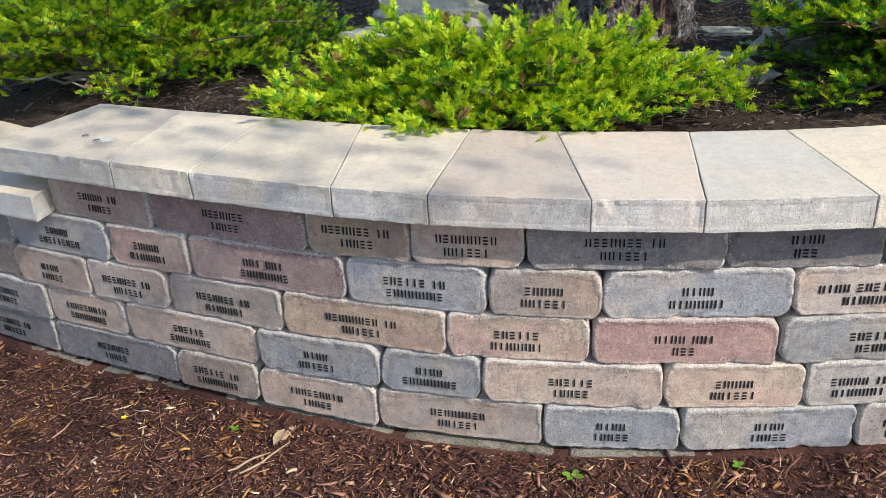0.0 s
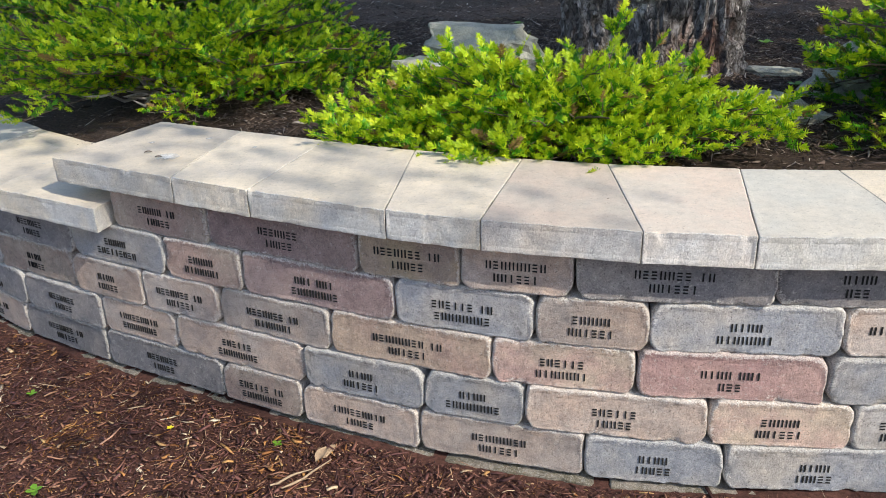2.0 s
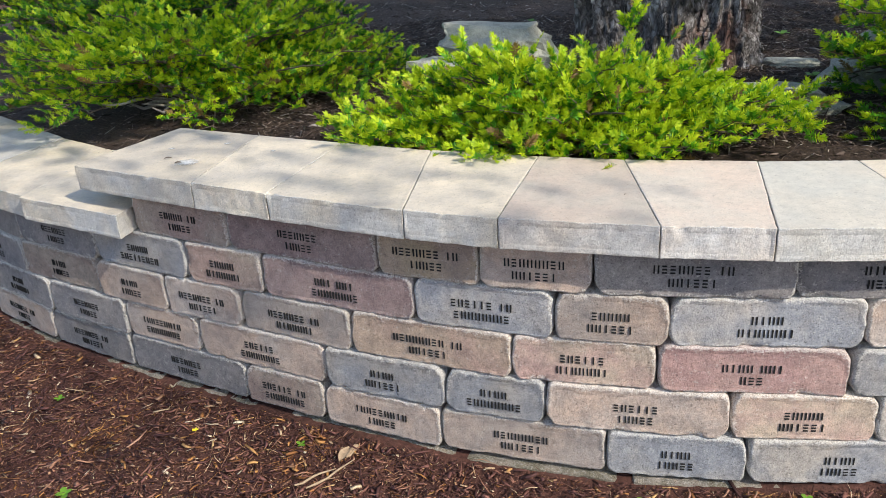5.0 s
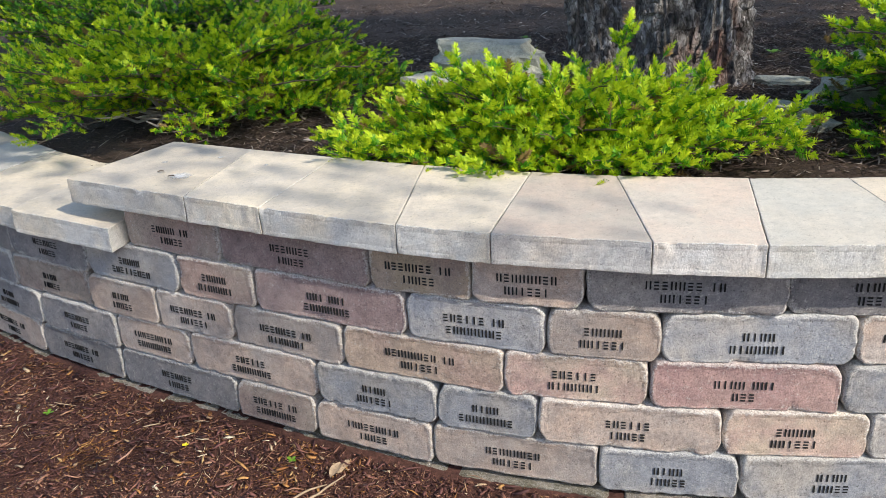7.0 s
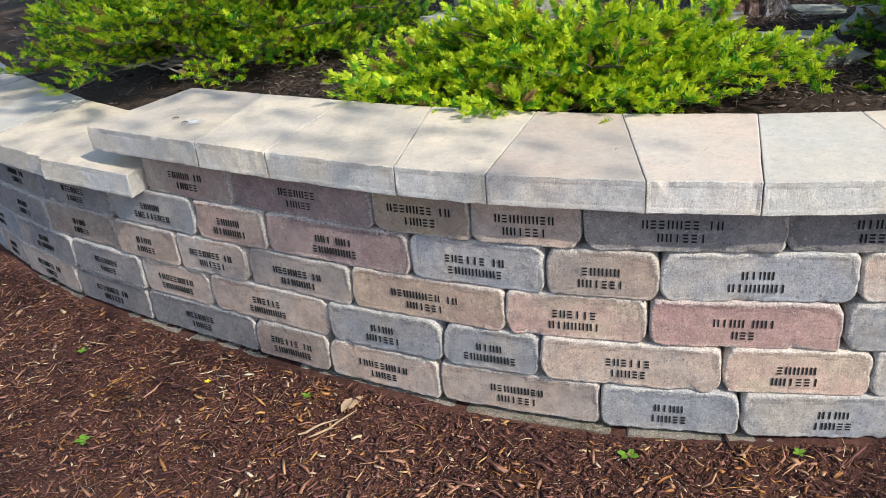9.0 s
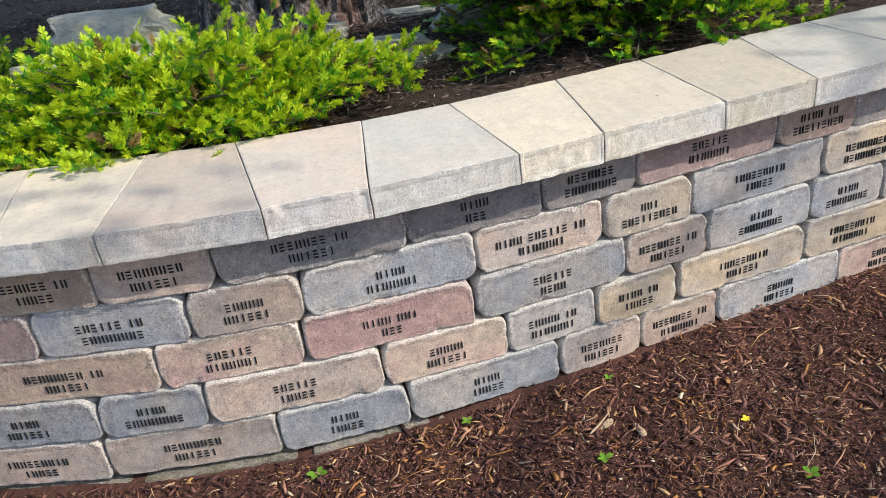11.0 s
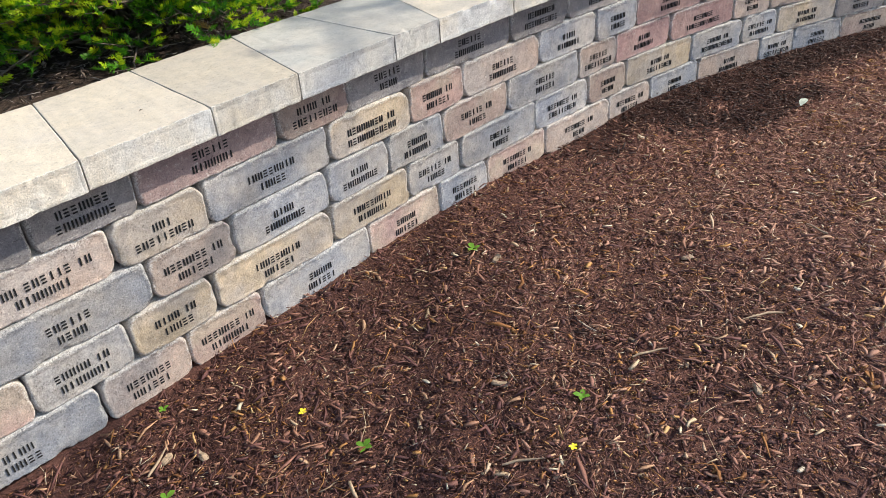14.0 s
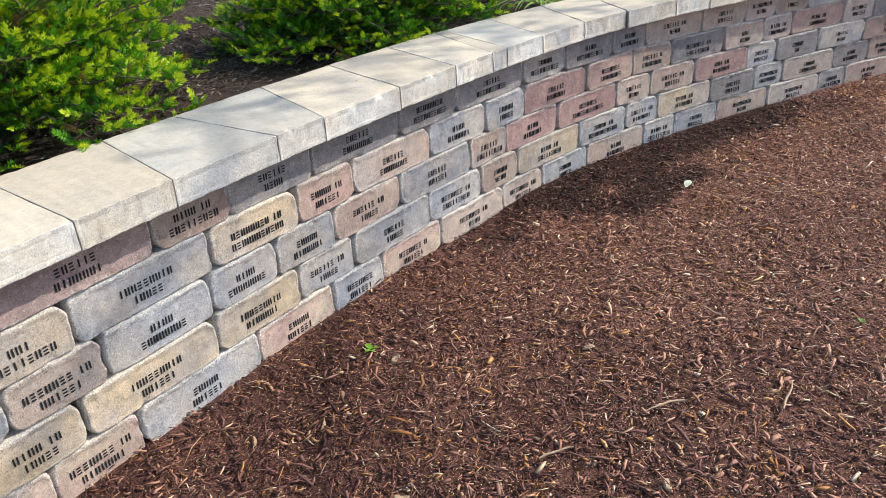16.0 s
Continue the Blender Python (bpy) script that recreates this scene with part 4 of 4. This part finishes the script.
# ---- tree in the bed ----
def stem(points, radii, sides, seed, rough):
    """A rough round stem: ring by ring, with ridges and loose plates of bark."""
    v, f = [], []
    for k, (p, r) in enumerate(zip(points, radii)):
        d = np.array(points[min(k + 1, len(points) - 1)]) - np.array(points[max(k - 1, 0)])
        d = d / (np.linalg.norm(d) + 1e-9)
        a = np.cross(d, (0.0, 1.0, 0.05))
        a /= np.linalg.norm(a)
        b = np.cross(d, a)
        for i in range(sides):
            w = 2 * math.pi * i / sides
            q = Vector((math.cos(w) * 3.0, math.sin(w) * 3.0, p[2] * 3.5 + seed))
            ridge = abs(noise.noise(q * 1.6)) + 0.5 * noise.noise(Vector((q.x * 4, q.y * 4, q.z * 2.2)))
            plate = noise.cell(Vector((math.cos(w) * 5 + seed, math.sin(w) * 5, p[2] * 14)))
            rr = r * (1 + rough * (0.38 * ridge + 0.24 * plate + 0.25 * noise.noise(Vector((q.x * 9, q.y * 9, q.z * 7))) - 0.2))
            v.append(np.array(p) + rr * (math.cos(w) * a + math.sin(w) * b))
    n = len(points)
    for k in range(n - 1):
        for i in range(sides):
            j = (i + 1) % sides
            f.append((k * sides + i, k * sides + j, (k + 1) * sides + j, (k + 1) * sides + i))
    f.append(tuple((n - 1) * sides + i for i in range(sides)))
    return v, f


def leaf_cloud(centres, count, spread, size, seed):
    g = np.random.default_rng(seed)
    c = np.array(centres)[g.integers(0, len(centres), count)]
    p = c + g.normal(0, 1, (count, 3)) * np.array(spread)
    d = g.normal(0, 1, (count, 3))
    d /= np.linalg.norm(d, axis=1)[:, None]
    e = np.cross(d, g.normal(0, 1, (count, 3)))
    e /= np.linalg.norm(e, axis=1)[:, None]
    s = size * g.uniform(0.6, 1.2, count)[:, None]
    v = np.stack([p - d * s, p + e * s * 0.5, p + d * s, p - e * s * 0.5], 1).reshape(-1, 3)
    t = (np.arange(count)[:, None, None] * 4 + np.array([(0, 1, 2), (0, 2, 3)])[None]).reshape(-1, 3)
    return v, t


def tree(label, foot, stems, crown, leaves, spread, seed, size=0.05):
    z0 = float(bed_z(np.array(foot[0]), np.array(foot[1]))) - 0.04 if foot[1] > -0.3 else float(ground_z(np.array(foot[0]), np.array(foot[1]))) - 0.03
    ob = thing("tree", label, "tree", at=pose(foot[0], foot[1], z0))
    for k, (start, way, r, rough) in enumerate(stems):
        zs = np.concatenate([np.linspace(0, 1.1, 120), np.linspace(1.2, crown[0][2], 14)])
        pts = [(start[0] + way[0] * z + 0.02 * math.sin(4 * z + k), start[1] + way[1] * z + 0.02 * math.cos(3 * z + k), z) for z in zs]
        rad = [r * (0.72 + 0.62 * math.exp(-z / 0.10) + 0.1 * math.exp(-z / 0.5)) * (1 - 0.10 * z) ** 1 for z in zs]
        rad = [max(x, r * 0.3) for x in rad]
        child("trunk", mesh_of("trunk", *stem(pts, rad, 64, seed + 9 * k, rough), BARK, len(stems) == 1), ob, "rough flaking grey-brown trunk")
        top = np.array(pts[-1])
        lots = []
        for c in crown[k::len(stems)]:
            c = np.array(c)
            lots.append(tube([top - (0, 0, 0.8), (top + c) / 2 + (0, 0, 0.15), c], [r * 0.2, 0.011, 0.004], 6))
        if lots:
            child("limb_frame", tri_mesh("limb_frame", *joined(lots), BARK), ob)
    child("crown", tri_mesh("crown", *leaf_cloud(crown, leaves, spread, size, seed), LEAF), ob, "loose crown of small green leaves")
    return ob


tree("old tree with three rough flaking trunks in the bed", (0.50, 1.30),
     [((-0.175, 0.05), (-0.20, 0.12), 0.125, 0.55), ((0.02, -0.04), (-0.03, 0.10), 0.125, 0.55), ((0.19, -0.02), (0.13, 0.10), 0.125, 0.55)],
     # the clumps far forward of the trunk are unseen, added to shade the left shrubs
     [(-1.4, 0.4, 4.2), (1.3, 0.2, 4.3), (0.2, 1.3, 4.6), (-0.5, 1.8, 4.0), (0.6, -3.0, 3.8), (1.1, -2.6, 4.0), (1.6, -2.9, 3.8), (1.4, -2.1, 4.2), (0.9, -1.9, 4.0), (2.1, -2.4, 3.9), (2.3, -1.7, 4.2)], 5600, (0.36, 0.36, 0.25), 31, 0.065)

# out-of-view tree, put in only for its crown's shade on the bed
tree("unseen leafy tree added behind the shrubs to shade the bed", (4.7, 3.8), [((0, 0), (-0.06, -0.08), 0.15, 0.3)],
     [(-1.6, -4.6, 3.8), (-1.0, -4.9, 4.0), (-1.2, -4.1, 3.7), (-0.4, -4.4, 4.1), (0.2, -4.9, 3.9), (0.8, -4.5, 4.1), (1.3, -4.0, 3.8), (0.2, -3.6, 4.3), (-0.8, -3.4, 4.2), (-1.7, -3.3, 4.0), (1.0, -3.0, 4.3), (-1.8, -4.1, 4.1), (-2.2, -3.9, 4.2), (-1.5, -3.7, 4.3)], 8200, (0.34, 0.34, 0.25), 33, 0.065)

# the tree whose thin crown dapples the wall, behind the way of the camera
tree("tree with a thin crown that shades the wall", (3.0, -6.6), [((0, 0), (-0.05, 0.06), 0.16, 0.3)],
     [(-1.6, 4.3, 4.0), (-0.9, 4.0, 4.3), (-0.4, 3.8, 4.1), (0.2, 3.8, 4.4), (2.1, 4.0, 4.2), (2.7, 3.7, 4.5), (3.2, 4.0, 4.2), (3.7, 3.6, 4.5), (2.6, 4.9, 4.2), (2.9, 5.2, 4.3), (3.0, 3.9, 4.3), (3.4, 3.8, 4.4)], 1750, (0.25, 0.25, 0.18), 32, 0.038)


# ---- rocks ----
def rock(label, at, size, seed, turn=0.0, flat=0.6):
    """A split slab: flat faces and broken edges, cut out of a block by slanted planes."""
    g = random.Random(seed)
    bm = bmesh.new()
    bmesh.ops.create_cube(bm, size=1.0)
    for _ in range(9):
        w = 2 * math.pi * g.random()
        no = Vector((math.cos(w), math.sin(w), g.uniform(-0.25, flat))).normalized()
        r = bmesh.ops.bisect_plane(bm, geom=bm.verts[:] + bm.edges[:] + bm.faces[:], plane_co=no * g.uniform(0.40, 0.50), plane_no=no, clear_outer=True)
        edges = [e for e in r["geom_cut"] if isinstance(e, bmesh.types.BMEdge)]
        if edges:
            bmesh.ops.edgenet_fill(bm, edges=edges)
    bmesh.ops.triangulate(bm, faces=bm.faces[:])
    bmesh.ops.subdivide_edges(bm, edges=bm.edges[:], cuts=4, use_grid_fill=True)
    for v in bm.verts:
        layer = 0.035 * math.floor(3 * noise.noise(Vector((v.co.x * 1.5, v.co.y * 1.5, v.co.z * 5 + seed))) + 0.5)
        q = noise.noise_vector(v.co * 5 + Vector((seed, 0, 0))) * 0.035
        v.co += q + v.co.normalized() * layer
        v.co.x, v.co.y, v.co.z = v.co.x * size[0], v.co.y * size[1], v.co.z * size[2]
    me = bpy.data.meshes.new("rock")
    bm.to_mesh(me)
    bm.free()
    me.materials.append(ROCK)
    ob = new("rock", me)
    z = float(bed_z(np.array(at[0]), np.array(at[1])))
    ob.matrix_world = pose(at[0], at[1], z + size[2] * 0.36 + (at[2] if len(at) > 2 else 0), 0, g.uniform(-3, 3), turn)
    return tagged(ob, label, "rock", "rocks in the bed")


rock("flat grey-green flagstone lying in the bed", (0.65, 0.545, -0.015), (0.42, 0.20, 0.10), 3, -4)
rock("grey-green slab of rock beside the tree", (-0.10, 1.27), (0.42, 0.34, 0.20), 5, 14)
rock("small grey slab under the larger rock", (-0.24, 1.02), (0.26, 0.24, 0.11), 8, -20)
rock("small grey stone at the foot of the tree", (0.61, 1.0), (0.09, 0.07, 0.06), 17, 20)
rock("thin flat pale stone lying in the litter", (0.92, 1.15), (0.17, 0.08, 0.03), 19, -10)
rock("grey broken rock beside the yew", (1.12, 0.86), (0.38, 0.30, 0.18), 12, 30)


# ---- small bits on the ground and on the caps ----
def weed(at, size, seed, leaves=4, mat=None, name="weed", label="small bright green seedling in the mulch", zf=None):
    g = random.Random(seed)
    v, f = [], []
    for k in range(leaves):
        w = 2 * math.pi * (k + 0.4 * g.random()) / leaves
        ln = size * g.uniform(0.7, 1.1)
        d, s = Vector((math.cos(w), math.sin(w), 0)), Vector((-math.sin(w), math.cos(w), 0))
        o = len(v)
        row = [(0.0, 0.06), (0.35, 0.30), (0.7, 0.32), (1.0, 0.03)]
        for u, half in row:
            lift = Vector((0, 0, 0.004 + ln * 0.55 * u * (1 - 0.5 * u)))
            v += [d * ln * u - s * ln * half + lift + Vector((0, 0, 0.15 * ln * half)), d * ln * u + lift, d * ln * u + s * ln * half + lift + Vector((0, 0, 0.15 * ln * half))]
        for r in range(3):
            for c in range(2):
                f.append((o + 3 * r + c, o + 3 * r + c + 1, o + 3 * r + c + 4, o + 3 * r + c + 3))
    ob = new(name, mesh_of(name, v, f, mat or WEED, True))
    zf = zf or ground_z
    ob.matrix_world = pose(at[0], at[1], float(zf(np.array(at[0]), np.array(at[1]))) + 0.004, 0, 0, g.uniform(0, 360))
    return tagged(ob, label, {"weed": "plant", "petal": "petal"}.get(name, "leaf"), {"weed": "seedlings", "petal": "petals"}.get(name, ""))


for k, (x, y, sz) in enumerate([(0.20, -0.47, 0.022), (0.84, -0.47, 0.012), (0.73, -0.66, 0.020), (1.05, -0.84, 0.020), (1.69, -0.56, 0.026), (1.43, -1.08, 0.022), 
                                (-0.99, -0.45, 0.02), (0.52, -0.46, 0.016), (-1.186, -0.113, 0.018), (-0.51, -0.30, 0.014), (2.45, -1.53, 0.012)]):
    weed((x, y), sz, k + 40)
for k, (x, y) in enumerate([(-0.78, -0.24), (1.03, -0.68), (1.30, -1.15)]):
    weed((x, y), 0.010, k + 70, 5, PETAL, "petal", "small fallen yellow flower on the mulch")
for k, (x, y, sz) in enumerate([(0.93, 0.95, 0.035), (0.86, 0.80, 0.035), (1.05, 1.7, 0.035), (0.05, 2.4, 0.04), (1.55, 1.9, 0.03)]):
    weed((x, y), sz, k + 90, 4, None, "weed", "small green weed growing in the bed", bed_z)


weed((3.04, -0.85), 0.045, 61, 1, PALE_LEAF, "fallen_leaf", "pale grey-green fallen leaf on the mulch")


def lobed_leaf(x, y, size, turn, seed):
    """A flat fallen leaf with pointed lobes, its edges curling up a little."""
    g = random.Random(seed)
    n = 14
    v = [(0.0, 0.0, 0.004)]
    for k in range(n):
        r = size * (1.0 if k % 2 == 0 else 0.42) * g.uniform(0.8, 1.1)
        w = 2 * math.pi * k / n
        v.append((r * math.cos(w), 0.75 * r * math.sin(w), 0.003 + 0.16 * r * g.random()))
    ob = new("fallen_leaf", mesh_of("fallen_leaf", v, [(0, 1 + k, 1 + (k + 1) % n) for k in range(n)], PALE_GREEN_LEAF))
    ob.matrix_world = pose(x, y, float(ground_z(np.array(x), np.array(y))) + 0.010, 0, 0, turn)
    return tagged(ob, "pale green lobed leaf fallen on the mulch", "leaf", "fallen leaves")


for k, (x, y, size, turn) in enumerate([(2.50, -1.64, 0.042, 15), (2.00, -1.72, 0.040, 200)]):
    lobed_leaf(x, y, size, turn, 300 + k)


def stick(x, y, ln, turn, seed):
    """A dry bent straw on the mulch."""
    g = np.random.default_rng(seed)
    pts = [np.array([ln * (u - 0.5), 0.05 * ln * math.sin(3 * u + seed), 0.004 + 0.006 * u]) + g.normal(0, 0.0012, 3) for u in np.linspace(0, 1, 6)]
    ob = new("dry_stick", tri_mesh("dry_stick", *tube(pts, np.array([0.8, 1.2, 1.1, 1.0, 0.8, 0.4]) * 0.0026, 5), PALE_CHIP))
    ob.matrix_world = pose(x, y, float(ground_z(np.array(x), np.array(y))) + 0.009, 0, 0, turn)
    return tagged(ob, "dry pale brown stick lying on the mulch", "stick", "dry sticks")


for k, (x, y, ln, turn) in enumerate([(-0.42, -0.40, 0.12, 40), (-0.45, -0.41, 0.09, 28), (1.21, -1.10, 0.075, -48), (1.62, -1.12, 0.08, -30), (2.04, -1.46, 0.10, 10), (1.88, -1.25, 0.10, 150), (0.76, -0.58, 0.07, 25), (2.30, -1.20, 0.06, 75)]):
    stick(x, y, ln, turn, 400 + k)


def strap_plant(at, leaves, reach, seed):
    """A tuft of arching strap leaves, each one folded along its middle."""
    g = np.random.default_rng(seed)
    z0 = float(bed_z(np.array(at[0]), np.array(at[1]))) - 0.005
    ob = thing("strap_leaf_plant", "light green strap-leaved perennial behind the wall", "plant", at=pose(at[0], at[1], z0))
    for k in range(leaves):
        w, ln, up = 2.4 * k + g.uniform(-0.4, 0.4), reach * g.uniform(0.6, 1.0), g.uniform(0.5, 1.2)
        d, sd = np.array([math.cos(w), math.sin(w), 0]), np.array([-math.sin(w), math.cos(w), 0])
        v, f = [], []
        for i, u in enumerate(np.linspace(0, 1, 7)):
            c = d * ln * u + np.array([0, 0, ln * (up * u - 0.9 * up * u * u)])
            half = 0.008 * math.sin(math.pi * (0.12 + 0.86 * u))
            v += [c - sd * half + (0, 0, half * 0.6), c, c + sd * half + (0, 0, half * 0.6)]
            if i:
                o = 3 * i
                f += [(o - 3, o - 2, o + 1, o), (o - 2, o - 1, o + 2, o + 1)]
        child("leaf", mesh_of("leaf", v, f, STRAP_LEAF, True), ob)
    return ob


strap_plant((3.50, -0.02), 26, 0.26, 8)


def chip(at, size, seed, turn):
    g = random.Random(seed)
    v, f, rim = block_mesh(size[0], size[1], size[2], g, size[1] * 0.4, size[1] * 0.2)
    ob = new("wood_chip", mesh_of("wood_chip", v, f, PALE_CHIP, True))
    ob.matrix_world = pose(at[0], at[1], float(ground_z(np.array(at[0]), np.array(at[1]))) + 0.012, -78, g.uniform(-10, 10), turn)
    return tagged(ob, "pale split wood chip lying on the mulch", "wood chip", "wood chips")


for k, (x, y, ln, turn) in enumerate([(-0.39, -0.32, 0.05, 70), (1.70, -0.63, 0.035, 10), (1.66, -1.34, 0.03, 40), (0.83, -0.62, 0.04, 95), (0.78, -0.58, 0.03, 10), (1.35, -0.93, 0.04, 120), (2.45, -0.85, 0.03, 20), (2.0, -1.0, 0.035, 150)]):
    chip((x, y), (ln, 0.014, 0.007), k + 5, turn)


def splash(s, out, size, seed, z=0.5618):
    """A thin dried film, one unit wide, scaled to its size."""
    ring = [(1.0 + 0.25 * noise.noise(Vector((1.3 * math.cos(w) + seed, 1.3 * math.sin(w), 0)))) for w in np.linspace(0, 2 * math.pi, 31)[:-1]]
    v = [(r * q * math.cos(w), 0.72 * r * q * math.sin(w), h) for q, h in ((1.0, 0.0), (0.7, 0.02)) for r, w in zip(ring, np.linspace(0, 2 * math.pi, 31)[:-1])]
    n = len(ring)
    f = [(i, (i + 1) % n, n + (i + 1) % n, n + i) for i in range(n)] + [tuple(range(n, 2 * n))]
    p = on_line(s, out)
    child("dried_splash", mesh_of("dried_splash", v, f, SPLASH, True), wall, "dried white splash on a cap stone", pose(*p, z) @ Matrix.Diagonal((size, size, size, 1)) @ pose(0, 0, 0, 0, 0, 40 * seed))


for k, (s, out, size) in enumerate([(-0.86, -0.08, 0.042), (-0.99, -0.16, 0.011), (-0.88, -0.24, 0.012), (-0.72, -0.22, 0.010), (1.98, -0.08, 0.008), (2.3, -0.14, 0.010)]):
    splash(s, out, size, k)
splash(-1.42, -0.14, 0.006, 9, 0.4618)
splash(-1.30, -0.20, 0.006, 10, 0.4618)


def dry_leaf(x, y, ln, turn, z, seed, mat=None, label="small curled brown leaf scrap on a cap stone"):
    """A curled scrap of brown leaf."""
    g = random.Random(seed)
    v, f = [], []
    for i in range(6):
        u = i / 5
        half = ln * 0.22 * math.sin(math.pi * (0.08 + 0.86 * u)) * g.uniform(0.8, 1.2)
        for k in (-1, 0, 1):
            v.append((ln * (u - 0.5), half * k, 0.0006 + 0.12 * ln * abs(k) + 0.10 * ln * math.sin(3 * u)))
    for i in range(5):
        for k in range(2):
            f.append((3 * i + k, 3 * i + k + 1, 3 * i + k + 4, 3 * i + k + 3))
    ob = new("dry_leaf", mesh_of("dry_leaf", v, f, mat or TWIG, True))
    ob.matrix_world = pose(x, y, z, 0, 0, turn)
    tagged(ob, label, "leaf", "leaf scraps")


for k, (x, y, ln, turn) in enumerate([(-0.841, 0.025, 0.016, 20), (-0.80, -0.014, 0.015, 5), (0.18, -0.30, 0.006, 60), (1.02, -0.36, 0.008, 15), (2.02, -0.30, 0.008, 100)]):
    dry_leaf(x, y, ln, turn, 0.5612, k)
dry_leaf(-0.40, -0.344, 0.050, 75, float(ground_z(np.array(-0.40), np.array(-0.344))) + 0.014, 21, PALE_CHIP, "curled pale tan dead leaf on the mulch")
